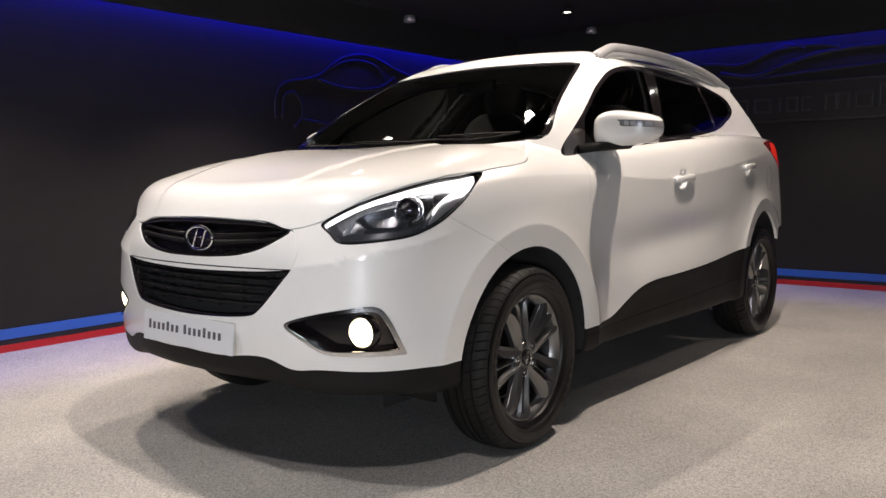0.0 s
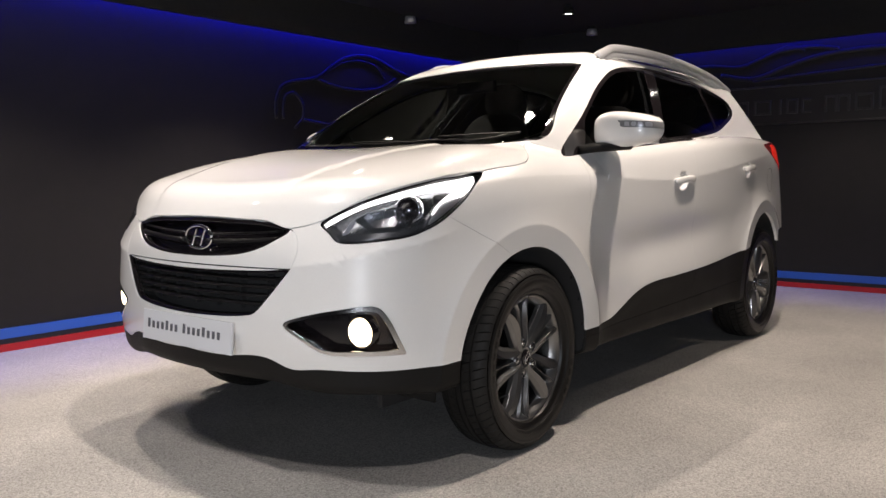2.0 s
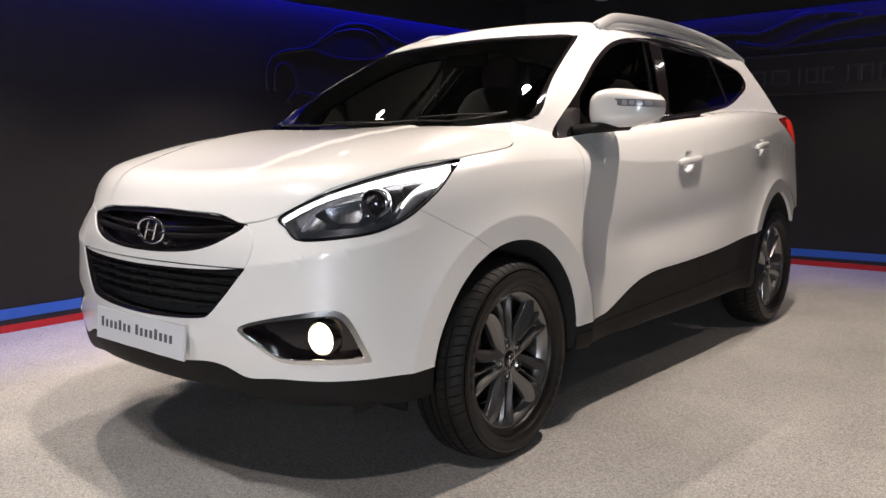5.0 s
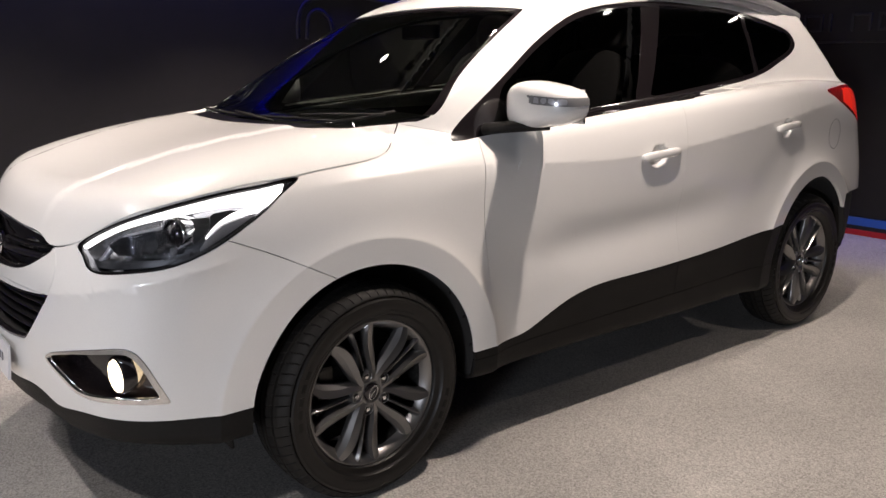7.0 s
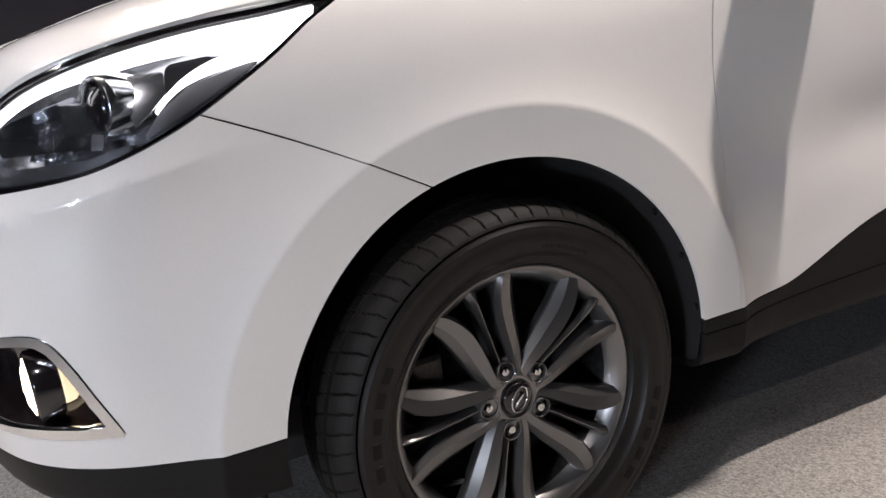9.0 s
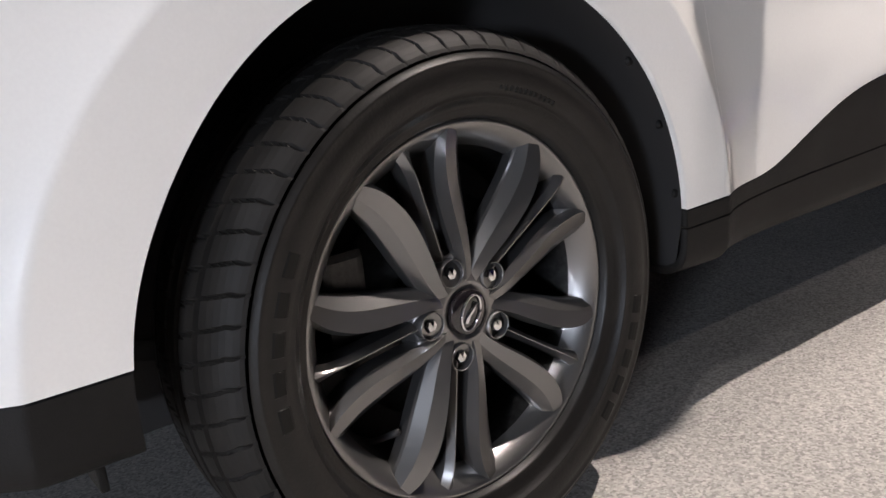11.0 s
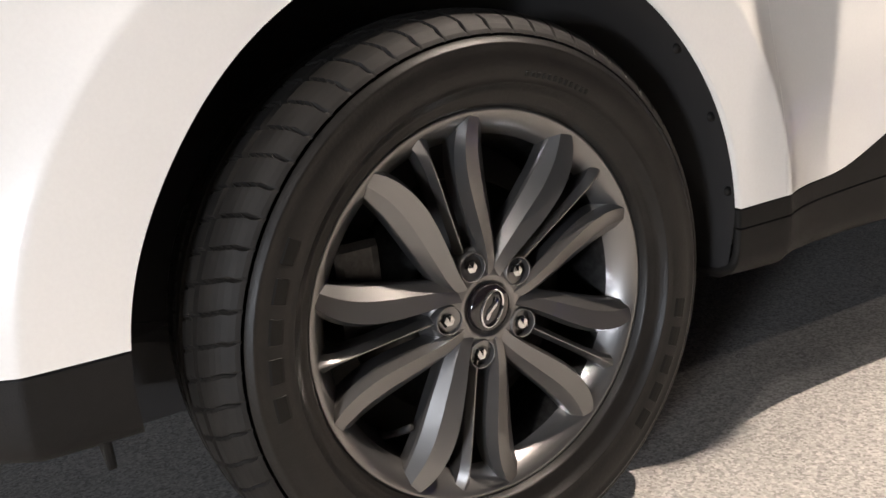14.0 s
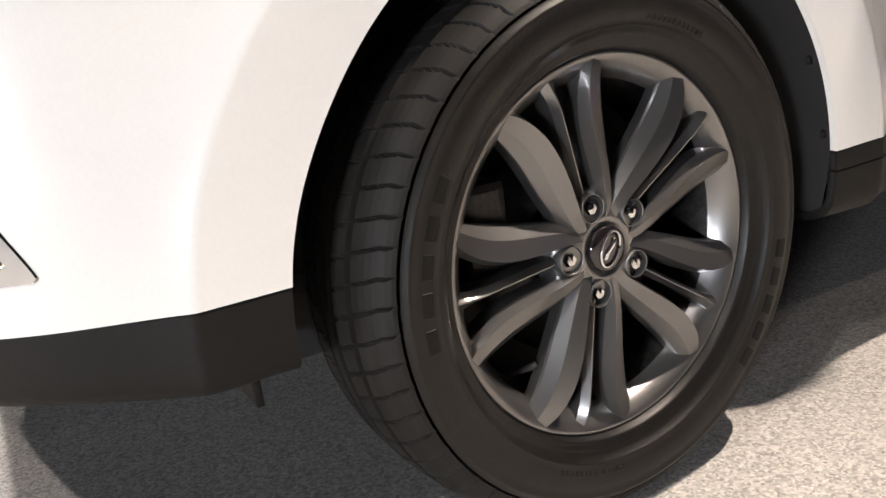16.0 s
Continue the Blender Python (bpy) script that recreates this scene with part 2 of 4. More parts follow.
def body(p):
    """Below zero inside the painted body."""
    x, y, z = np.abs(p[..., 0]), p[..., 1], p[..., 2]
    lift = 0.05 * (y - 0.9) * step(0.6, 0.95, z)
    side = WIDE(y) - INSET(z - lift)
    mid = step(0.4, 1.0, y) * (1 - step(1.3, 2.45, y))
    side = side - 0.024 * mid * np.exp(-((z - 0.70 - 0.05 * (y - 1.2)) / 0.09) ** 2) + 0.008 * mid * np.exp(-((z - SILL(np.clip(y, 0.37, 2.26))) / 0.05) ** 2)
    dz = z - CREASE(y)
    side = side + 0.0068 * np.exp(-np.sqrt(dz * dz + 2e-5) / 0.035) * step(-0.25, 0.0, y) * (1 - 0.25 * step(0.4, 0.9, y)) * (1 - step(2.5, 3.0, y))
    for a, rim, swell in zip(AXLES, RINGS, (0.035, 0.030)):
        r = np.hypot(y - a, z - HUB)
        flare = smin(np.exp(-(r - rim) / 0.065), 1 - (rim - r) * 1.6, 0.08)
        side = side + swell * flare * step(0.05, 0.25, z) * (1 - step(0.6, 0.75, r))
    for hy, hz in HANDLES:
        side = side - 0.031 * (1 - step(0.70, 1.0, np.hypot((y - hy) / 0.056, (z - hz) / 0.047)))
    top_side = x - side
    ridge = 0.34 + 0.17 * (y + 0.8) / 1.1
    hood = HOOD(y) - CROWN[0] * (x / 0.77) ** 2 - CROWN[1] * (x / 0.77) ** 5 + 0.007 * (1 - step(-0.022, 0.016, x - ridge)) - 0.004
    top = np.where(y < 0.6, hood, hood + (BELT(y) + 0.01 - hood) * step(0.35, 0.75, y))
    sweep = SWEEP[0] * x ** 2 + SWEEP[1] * x ** 5.5
    nose = NOSE(z) + sweep - y
    tail = y - TAIL(z) + 0.45 * x ** 3.2
    k = 0.11 - 0.05 * step(0.2, 0.7, y) + 0.03 * (1 - step(-0.8, -0.35, y))
    low = smax(smax(top_side, nose, 0.12), z - top, k)
    low = smax(low, tail, 0.14)
    u = (x + y) / 2 ** 0.5
    dz = z - BROW(u)
    low = low - 0.011 * np.exp(-np.sqrt(dz * dz + 2e-5) / 0.028) * step(-0.30, -0.15, u) * (1 - step(0.22, 0.34, u)) * (1 - step(-0.4, -0.3, y))
    floor = 0.285 + (0.024 + 0.015 * (1 - step(-0.7, -0.45, y)) + 0.024 * (1 - step(0.35, 0.55, x))) * (1 - step(-0.38, -0.25, y)) + 0.06 * step(2.9, 3.5, y) - z
    low = smax(low, floor, 0.04)
    # cabin
    wall = x - (PILLAR[0] - PILLAR[1] * (z - 1.11) - PILLAR[2] * (z - 1.11) ** 2 - CABIN(y))
    screen = (z - SCREEN[0] - SCREEN[1] * (y - SCREEN[2] - SCREEN[3] * x ** 2)) * 0.887
    roof = z - ROOF(y) + 0.035 * (x / 0.6) ** 2
    back = (y - BACK[0] - BACK[1] * (1.5 - z) + BACK[2] * x ** 2) * 0.92
    top_part = smax(smax(wall, roof, 0.07), smax(screen, back, 0.02), 0.05)
    top_part = smax(top_part, BELT(y) - 0.06 - z, 0.02)
    return smin(low, top_part, 0.03)


def slope(f, p, e=1e-4):
    g = np.empty_like(p)
    for i in range(3):
        d = np.zeros(3)
        d[i] = e
        g[:, i] = (f(p + d) - f(p - d)) / (2 * e)
    return g


def onto(f, p, rounds=6):
    for _ in range(rounds):
        g = slope(f, p)
        p = p - np.clip(f(p), -0.03, 0.03)[:, None] * g / np.maximum((g * g).sum(1), 1e-6)[:, None]
    return p


def skin(f, low, high, cell):
    """The surface of f as vertices and triangles (one vertex in each cell that it crosses)."""
    n = [int(round((b - a) / cell)) + 1 for a, b in zip(low, high)]
    axes = [a + cell * np.arange(m) for a, m in zip(low, n)]
    val = np.stack([f(np.stack(np.meshgrid(axes[0], axes[1], [c], indexing="ij"), -1))[..., 0] for c in axes[2]], -1)
    inside = val < 0
    c = inside[:-1, :-1, :-1].astype(np.int8)
    tally = sum(inside[i:n[0] - 1 + i, j:n[1] - 1 + j, k:n[2] - 1 + k].astype(np.int8) for i in (0, 1) for j in (0, 1) for k in (0, 1))
    live = (tally > 0) & (tally < 8)
    index = np.full(c.shape, -1)
    at = np.argwhere(live)
    index[live] = np.arange(len(at))
    verts = np.array(low) + cell * (at + 0.5)
    quads = []
    for ax in range(3):
        u, w = (ax + 1) % 3, (ax + 2) % 3
        s0 = [slice(1, -1)] * 3
        s0[ax] = slice(0, -1)
        s1 = list(s0)
        s1[ax] = slice(1, None)
        a, b = inside[tuple(s0)], inside[tuple(s1)]
        e = np.argwhere(a != b)
        off = np.ones(3, int)
        off[ax] = 0
        flip = a[a != b]
        e = e + off
        ids = []
        for du, dw in ((-1, -1), (0, -1), (0, 0), (-1, 0)):
            q = e.copy()
            q[:, u] += du
            q[:, w] += dw
            ids.append(index[q[:, 0], q[:, 1], q[:, 2]])
        q = np.stack(ids, 1)
        q[~flip] = q[~flip][:, ::-1]
        quads.append(q)
    quads = np.concatenate(quads)
    quads = quads[(quads >= 0).all(1)]
    verts = onto(f, verts, 4)
    for _ in range(3):
        total, count = np.zeros_like(verts), np.zeros(len(verts))
        for i in range(4):
            np.add.at(total, quads[:, i], verts[quads[:, (i + 1) % 4]] + verts[quads[:, i - 1]])
            np.add.at(count, quads[:, i], 2)
        verts = onto(f, 0.5 * verts + 0.5 * total / np.maximum(count, 1)[:, None], 2)
    return verts, np.concatenate([quads[:, (0, 1, 2)], quads[:, (0, 2, 3)]])
# ---- cutting the body's skin into panels ----
def loop(points, closed=True, fine=6):
    """A smooth curve through a few corner points (Catmull-Rom)."""
    p = np.array(points, float)
    n = len(p)
    out = []
    for i in range(n if closed else n - 1):
        a, b, c, d = (p[(i + k) % n] if closed else p[min(max(i + k, 0), n - 1)] for k in (-1, 0, 1, 2))
        for t in np.arange(fine) / fine:
            out.append(0.5 * (2 * b + (c - a) * t + (2 * a - 5 * b + 4 * c - d) * t * t + (3 * b - a - 3 * c + d) * t ** 3))
    if not closed:
        out.append(p[-1])
    return np.array(out)


def inside_of(points, u, v):
    """Signed distance to a closed outline: below zero inside."""
    (u0, v0), (u1, v1) = points.min(0) - 0.06, points.max(0) + 0.06
    close = (u > u0) & (u < u1) & (v > v0) & (v < v1)
    if not close.all():
        far = np.full(u.shape, 0.06)
        if close.any():
            far[close] = inside_of(points, u[close], v[close])
        return far
    a, b = points, np.roll(points, -1, 0)
    best, odd = np.full(u.shape, 9.0), np.zeros(u.shape, bool)
    for (x0, y0), (x1, y1) in zip(a, b):
        dx, dy = x1 - x0, y1 - y0
        t = np.clip(((u - x0) * dx + (v - y0) * dy) / max(dx * dx + dy * dy, 1e-12), 0, 1)
        best = np.minimum(best, np.hypot(u - x0 - t * dx, v - y0 - t * dy))
        if y0 != y1:
            odd ^= ((y0 > v) != (y1 > v)) & (u < x0 + (v - y0) * dx / dy)
    return np.where(odd, -best, best)


def clip(V, T, g):
    s = g < 0
    n = s[T].sum(1)
    parts, fresh, base = [T[n == 3]], [], len(V)
    cross = T[(n == 1) | (n == 2)]
    c = s[cross]
    single = c.sum(1) == 1
    odd = np.where(single, c.argmax(1), (~c).argmax(1))
    row = np.arange(len(cross))
    a, b, d = cross[row, odd], cross[row, (odd + 1) % 3], cross[row, (odd + 2) % 3]
    pairs = np.concatenate([np.stack([a, b], 1), np.stack([a, d], 1)])
    pairs.sort(axis=1)
    uniq, back = np.unique(pairs, axis=0, return_inverse=True)
    back = back.reshape(-1)
    g0, g1 = g[uniq[:, 0]], g[uniq[:, 1]]
    t = (g0 / (g0 - g1))[:, None]
    V = np.concatenate([V, V[uniq[:, 0]] * (1 - t) + V[uniq[:, 1]] * t])
    e1, e2 = base + back[:len(cross)], base + back[len(cross):]
    k = single
    parts.append(np.stack([a[k], e1[k], e2[k]], 1))
    k = ~single
    parts += [np.stack([e1[k], b[k], d[k]], 1), np.stack([e1[k], d[k], e2[k]], 1)]
    return tidy(V, np.concatenate(parts))


def tidy(V, T):
    T = T[(T[:, 0] != T[:, 1]) & (T[:, 1] != T[:, 2]) & (T[:, 0] != T[:, 2])]
    used, flat = np.unique(T, return_inverse=True)
    return V[used], flat.reshape(-1, 3)


def refine(V, T, near):
    """Halve the edges that lie near a cut, with no gaps left beside them."""
    n = len(V)
    e = np.stack([T, np.roll(T, -1, 1)], -1)
    mark = near[e].all(-1)
    lo, hi = e.min(-1), e.max(-1)
    key = lo.astype(np.int64) * n + hi
    uniq, back = np.unique(key[mark], return_inverse=True)
    mid = np.full(key.shape, -1)
    mid[mark] = n + back.reshape(-1)
    V = np.concatenate([V, (V[uniq // n] + V[uniq % n]) / 2])
    count, out = mark.sum(1), []
    out.append(T[count == 0])
    for r in range(3):
        a, b, c = (T[:, (r + k) % 3] for k in range(3))
        ab, bc, ca = (mid[:, (r + k) % 3] for k in range(3))
        k = (count == 1) & mark[:, r]
        out += [np.stack([a, ab, c], 1)[k], np.stack([ab, b, c], 1)[k]]
        k = (count == 2) & ~mark[:, (r + 2) % 3]
        out += [np.stack([ab, b, bc], 1)[k], np.stack([a, ab, bc], 1)[k], np.stack([a, bc, c], 1)[k]]
    k = count == 3
    a, b, c = T[k].T
    ab, bc, ca = mid[k].T
    out += [np.stack(q, 1) for q in ((a, ab, ca), (ab, b, bc), (ca, bc, c), (ab, bc, ca))]
    return V, np.concatenate(out)


def unit(v):
    return v / np.maximum(np.linalg.norm(v, axis=-1, keepdims=True), 1e-9)


def raw(name, V, faces, material, parent=None, normals=None, smooth=True):
    """A mesh object out of arrays."""
    me = bpy.data.meshes.new(name)
    me.from_pydata(np.asarray(V).tolist(), [], np.asarray(faces).tolist() if not isinstance(faces, list) else faces)
    me.polygons.foreach_set("use_smooth", [smooth] * len(me.polygons))
    me.materials.append(material)
    me.update()
    if normals is not None:
        me.normals_split_custom_set_from_vertices(unit(np.asarray(normals)).tolist())
    ob = new(name, me)
    ob.parent = parent
    return ob


def sheet(name, V, T, material, parent, depth=0.012, sink=0.0, f=None):
    """A panel of the skin with a turned-in edge; sink: how far it lies below the skin."""
    f = f or body
    N = unit(slope(f, V))
    V = V - sink * N
    e = np.concatenate([T[:, (0, 1)], T[:, (1, 2)], T[:, (2, 0)]])
    key = np.sort(e, 1)
    _, first, count = np.unique(key, axis=0, return_index=True, return_counts=True)
    rim = e[first[count == 1]]
    ids, flat = np.unique(rim, return_inverse=True)
    flat = flat.reshape(-1, 2)
    n, m = len(V), len(ids)
    along = np.zeros((m, 3))
    d = V[rim[:, 1]] - V[rim[:, 0]]
    np.add.at(along, flat[:, 0], d)
    np.add.at(along, flat[:, 1], d)
    out = unit(np.cross(unit(along), N[ids]))
    Vs = np.concatenate([V, V[ids], V[ids] - depth * N[ids]])
    Ns = np.concatenate([N, N[ids] + 0.35 * out, out])
    q = np.stack([flat[:, 1] + n, flat[:, 0] + n, flat[:, 0] + n + m, flat[:, 1] + n + m], 1)
    tris = np.concatenate([T, q[:, (0, 1, 2)], q[:, (0, 2, 3)]])
    return raw(name, Vs, tris, material, parent, Ns)


HL = loop([(-0.132, 0.880), (-0.015, 0.940), (0.119, 0.984), (0.242, 1.012), (0.333, 1.024), (0.422, 1.036), (0.392, 0.996), (0.352, 0.949), (0.285, 0.894), (0.236, 0.864), (0.185, 0.843), (0.13, 0.829), (0.03, 0.818), (-0.054, 0.813), (-0.09, 0.822), (-0.112, 0.848)], fine=4)
GRILLE = loop([(-0.2, 0.886), (0.0, 0.886), (0.096, 0.886), (0.273, 0.881), (0.377, 0.872), (0.446, 0.853), (0.397, 0.818), (0.333, 0.789), (0.248, 0.771), (0.123, 0.762), (0.0, 0.760), (-0.2, 0.760)], fine=4)
MOUTH = loop([(-0.2, 0.713), (0.0, 0.713), (0.218, 0.716), (0.369, 0.721), (0.482, 0.729), (0.480, 0.724), (0.452, 0.691), (0.412, 0.644), (0.362, 0.592), (0.325, 0.574), (0.225, 0.563), (0.078, 0.557), (0.0, 0.556), (-0.2, 0.556)], fine=4)
FOG = loop([(-0.262, 0.552), (-0.19, 0.583), (-0.08, 0.607), (0.007, 0.618), (0.048, 0.608), (0.077, 0.572), (0.103, 0.519), (0.128, 0.462), (0.118, 0.459), (-0.018, 0.461), (-0.127, 0.466), (-0.19, 0.499)], fine=4)
DLO = loop([(0.38, 1.11), (0.472, 1.187), (0.714, 1.332), (0.907, 1.436), (1.145, 1.530), (1.42, 1.580), (1.77, 1.606), (2.1, 1.598), (2.39, 1.580), (2.73, 1.512), (2.80, 1.45), (2.755, 1.395), (2.61, 1.342), (2.311, 1.268), (1.73, 1.210), (1.32, 1.178), (1.03, 1.155), (0.689, 1.125), (0.49, 1.107), (0.41, 1.10)], fine=4)
TAILAMP = loop([(2.74, 1.20), (2.86, 1.215), (3.0, 1.222), (3.2, 1.20), (3.5, 1.19), (3.5, 1.0), (3.2, 1.01), (3.09, 1.05), (2.94, 1.115), (2.82, 1.165)], fine=4)
LID = spline([-0.62, -0.511, -0.381, -0.30, -0.253, -0.225, -0.132, -0.015, 0.119, 0.242, 0.329, 0.425], [0.888, 0.888, 0.883, 0.874, 0.857, 0.858, 0.882, 0.942, 0.986, 1.014, 1.028, 1.037])
LID_SIDE = spline([-0.25, -0.15, -0.05, 0.04, 0.085, 0.125, 0.16, 0.198, 0.226, 0.26], [0.789, 0.792, 0.796, 0.796, 0.791, 0.777, 0.750, 0.712, 0.693, 0.668])
COWL = spline([0.0, 0.12, 0.24, 0.36, 0.45, 0.53, 0.593, 0.642, 0.689, 0.716, 0.74], [-0.060, -0.057, -0.050, -0.040, -0.025, 0.010, 0.072, 0.142, 0.221, 0.285, 0.345])
FRAME = spline([0.728, 0.745, 0.77, 0.80, 0.83, 0.856], [0.483, 0.492, 0.498, 0.497, 0.482, 0.452])
LIP = spline([0.0, 0.25, 0.386, 0.43, 0.468, 0.55, 0.65, 0.762, 0.86], [0.430, 0.431, 0.437, 0.425, 0.409, 0.409, 0.411, 0.407, 0.405])
SEAM = spline([-0.8, -0.434, -0.325, -0.213, -0.124, 0.1], [1.06, 0.891, 0.843, 0.787, 0.739, 0.62])
DOOR_A = spline([0.30, 0.41, 0.513, 0.697, 0.911, 1.026, 1.10, 1.3], [0.487, 0.483, 0.476, 0.462, 0.446, 0.459, 0.483, 0.56])
DOOR_C = spline([0.5, 0.62, 0.8, 1.0, 1.2, 1.3], [2.20, 2.245, 2.36, 2.42, 2.41, 2.36])
GLASS_X = spline([1.10, 1.15, 1.17, 1.193, 1.241, 1.325, 1.404, 1.479, 1.543, 1.6], [0.66, 0.700, 0.722, 0.729, 0.721, 0.687, 0.650, 0.613, 0.577, 0.53])


def xyz(P):
    return np.abs(P[:, 0]), P[:, 1], P[:, 2]


def g_lamp(P):
    x, y, z = xyz(P)
    return np.where(y < 0.1, inside_of(HL, (x + y) / 2 ** 0.5, z), 1.0)


def g_grille(P):
    x, y, z = xyz(P)
    return np.where(y < -0.4, inside_of(GRILLE, x, z), 1.0)


def g_mouth(P):
    x, y, z = xyz(P)
    return np.where(y < -0.4, inside_of(MOUTH, x, z), 1.0)


def g_fog(P):
    x, y, z = xyz(P)
    return np.where(y < -0.4, inside_of(FOG, (x + y) / 2 ** 0.5, z), 1.0)


def g_lip(P):
    x, y, z = xyz(P)
    return np.maximum(z - LIP(np.minimum(x, 0.86)), y + 0.2)


def g_hood(P):
    x, y, z = xyz(P)
    u = np.clip((x + y) / 2 ** 0.5, -0.62, 0.425)
    return np.maximum(np.maximum(LID(u) - z, x - LID_SIDE(np.clip(y, -0.25, 0.25))), y - cowl(x))


def cowl(x):
    return COWL(np.minimum(x, 0.76))


def g_screen(P):
    x, y, z = xyz(P)
    return np.maximum.reduce([x - GLASS_X(np.clip(z, 1.1, 1.6)), cowl(x) - y, z - 1.566 + 0.07 * x * x, 1.09 - z, y - 1.3])


def g_dlo(P):
    x, y, z = xyz(P)
    return np.where(x > 0.4, inside_of(DLO, y, z), 1.0)


def squeeze(z, y):
    """The front wheel arch is a little flatter over its leading half."""
    return 1.003 + np.where(y < 0, 0.024, 0.0) * np.exp(-((z - 0.61) / 0.12) ** 2)


def g_arch(P):
    x, y, z = xyz(P)
    return np.minimum(
        np.where(x > 0.5, np.hypot(y * squeeze(z, y), z - 0.359) - ARCHES[0], 1.0), np.where(x > 0.5, np.hypot(y - 2.655, z - 0.350) - ARCHES[1], 1.0))


def g_sill(P):
    x, y, z = xyz(P)
    return np.maximum.reduce([z - SILL(np.clip(y, 0.37, 2.26)), 0.2 - y, y - 2.4])


def g_tail(P):
    x, y, z = xyz(P)
    return np.where((y > 2.6) & (x > 0.35), inside_of(TAILAMP, y, z), 1.0)


def g_back(P):
    x, y, z = xyz(P)
    return np.maximum.reduce([x - 0.66 + 0.3 * (z - 1.15), 1.17 - z, z - 1.5, 2.9 - y])


def g_crease(P):
    x, y, z = xyz(P)
    return np.where((y > -0.2) & (y < 2.9) & (x > 0.7), z - CREASE(y), 1.0)


def g_ring(P):
    x, y, z = xyz(P)
    return np.where(x > 0.7, np.minimum(np.abs(np.hypot(y, z - HUB) - RINGS[0]), np.abs(np.hypot(y - 2.64, z - HUB) - RINGS[1])), 1.0)


def g_cups(P):
    x, y, z = xyz(P)
    return np.where(x > 0.7, np.minimum.reduce([np.abs(np.hypot(y - a, z - b) - 0.045) for a, b in HANDLES]) - 0.02, 1.0)


def g_brow(P):
    x, y, z = xyz(P)
    u = (x + y) / 2 ** 0.5
    return np.where((y < -0.35) & (u > -0.28) & (u < 0.32), z - BROW(u), 1.0)


def g_frame(P):
    x, y, z = xyz(P)
    return np.where(y < -0.4, np.maximum.reduce([x - FRAME(z), 0.729 - z, z - 0.856]), 1.0)


def g_seam(P):
    x, y, z = xyz(P)
    return np.maximum(z - SEAM(y), y + 0.05)


def g_door(P):
    x, y, z = xyz(P)
    line = BELTLINE(np.clip(y, 0.3, 2.7))
    return np.maximum.reduce([DOOR_A(np.clip(z, 0.3, 1.3)) - y, y - DOOR_C(np.clip(z, 0.5, 1.3)), z - line, 0.6 - x])


BELTLINE = spline([0.3, 0.49, 0.689, 1.046, 1.352, 1.753, 2.311, 2.6], [1.10, 1.105, 1.123, 1.153, 1.178, 1.209, 1.266, 1.335])

SKIN = skin(body, (-1.02, -1.0, 0.1), (1.02, 3.72, 1.78), 0.025)
for limit in (0.02, 0.011):
    V, T = SKIN
    near = np.full(len(V), 9.0)
    for g in (g_lamp, g_grille, g_mouth, g_fog, g_lip, g_hood, g_screen, g_dlo, g_arch, g_sill, g_tail, g_crease, g_ring, g_seam, g_door, g_cups, g_frame, g_brow):
        near = np.minimum(near, np.abs(g(V)) * (0.45 if g is g_ring else 1))
    near = np.minimum(near, np.maximum(g_lamp(V), 0))
    V, T = refine(V, T, near < limit)
    SKIN = onto(body, V, 2), T


V, T = SKIN
V, T = refine(V, T, np.minimum.reduce([np.abs(g_ring(V)) * 0.3, np.abs(g_crease(V)), np.abs(g_brow(V))]) < 0.008)
SKIN = onto(body, V, 2), T


def cut(*tests, base=None, gap=0.0):
    """The piece of the skin where every test is below zero (less half a joint's gap)."""
    V, T = base or SKIN
    for g in tests:
        V, T = clip(V, T, g(V) + gap)
    return V, T


def but(g):
    return lambda P: -g(P)


def left(P):
    return 0.02 - P[:, 0]


def right(P):
    return P[:, 0] + 0.02


def either(*gs):
    return lambda P: np.minimum.reduce([g(P) for g in gs])


def both(*gs):
    return lambda P: np.maximum.reduce([g(P) for g in gs])
# ---- building blocks ----
def part(name, bm, material, parent=None, label="", smooth=False):
    me = bpy.data.meshes.new(name)
    bm.to_mesh(me)
    bm.free()
    me.polygons.foreach_set("use_smooth", [smooth] * len(me.polygons))
    me.materials.append(material)
    ob = new(name, me)
    ob.parent = parent
    return tagged(ob, label)


def block(name, low, high, material, parent=None, label="", bevel=0.0, turn=None):
    """A box between two corners, its edges rounded by bevel."""
    bm = bmesh.new()
    bmesh.ops.create_cube(bm, size=1)
    size, mid = [b - a for a, b in zip(low, high)], [(a + b) / 2 for a, b in zip(low, high)]
    bmesh.ops.transform(bm, matrix=Matrix.Translation(mid) @ Matrix.Diagonal((*size, 1)), verts=bm.verts)
    if bevel:
        bmesh.ops.bevel(bm, geom=bm.edges[:], offset=bevel, segments=2, affect="EDGES", profile=0.6)
    if turn:
        bmesh.ops.transform(bm, matrix=turn, verts=bm.verts)
    return part(name, bm, material, parent, label)


def grid_faces(n, m, wrap=True):
    """Quads of a grid of n rows of m points."""
    i, j = np.meshgrid(np.arange(n - 1), np.arange(m if wrap else m - 1), indexing="ij")
    k = (j + 1) % m
    return np.stack([i * m + j, i * m + k, (i + 1) * m + k, (i + 1) * m + j], -1).reshape(-1, 4)


def lathe(profile, n=96, wobble=None):
    """Points and faces turned about the x axis; profile: (x, radius)."""
    a = np.arange(n) * 2 * np.pi / n
    rows = []
    for x, r in profile:
        rr = r + (wobble(x, r, a) if wobble else 0 * a)
        rows.append(np.stack([np.full(n, x), rr * np.cos(a), rr * np.sin(a)], 1))
    return np.concatenate(rows), grid_faces(len(profile), n)


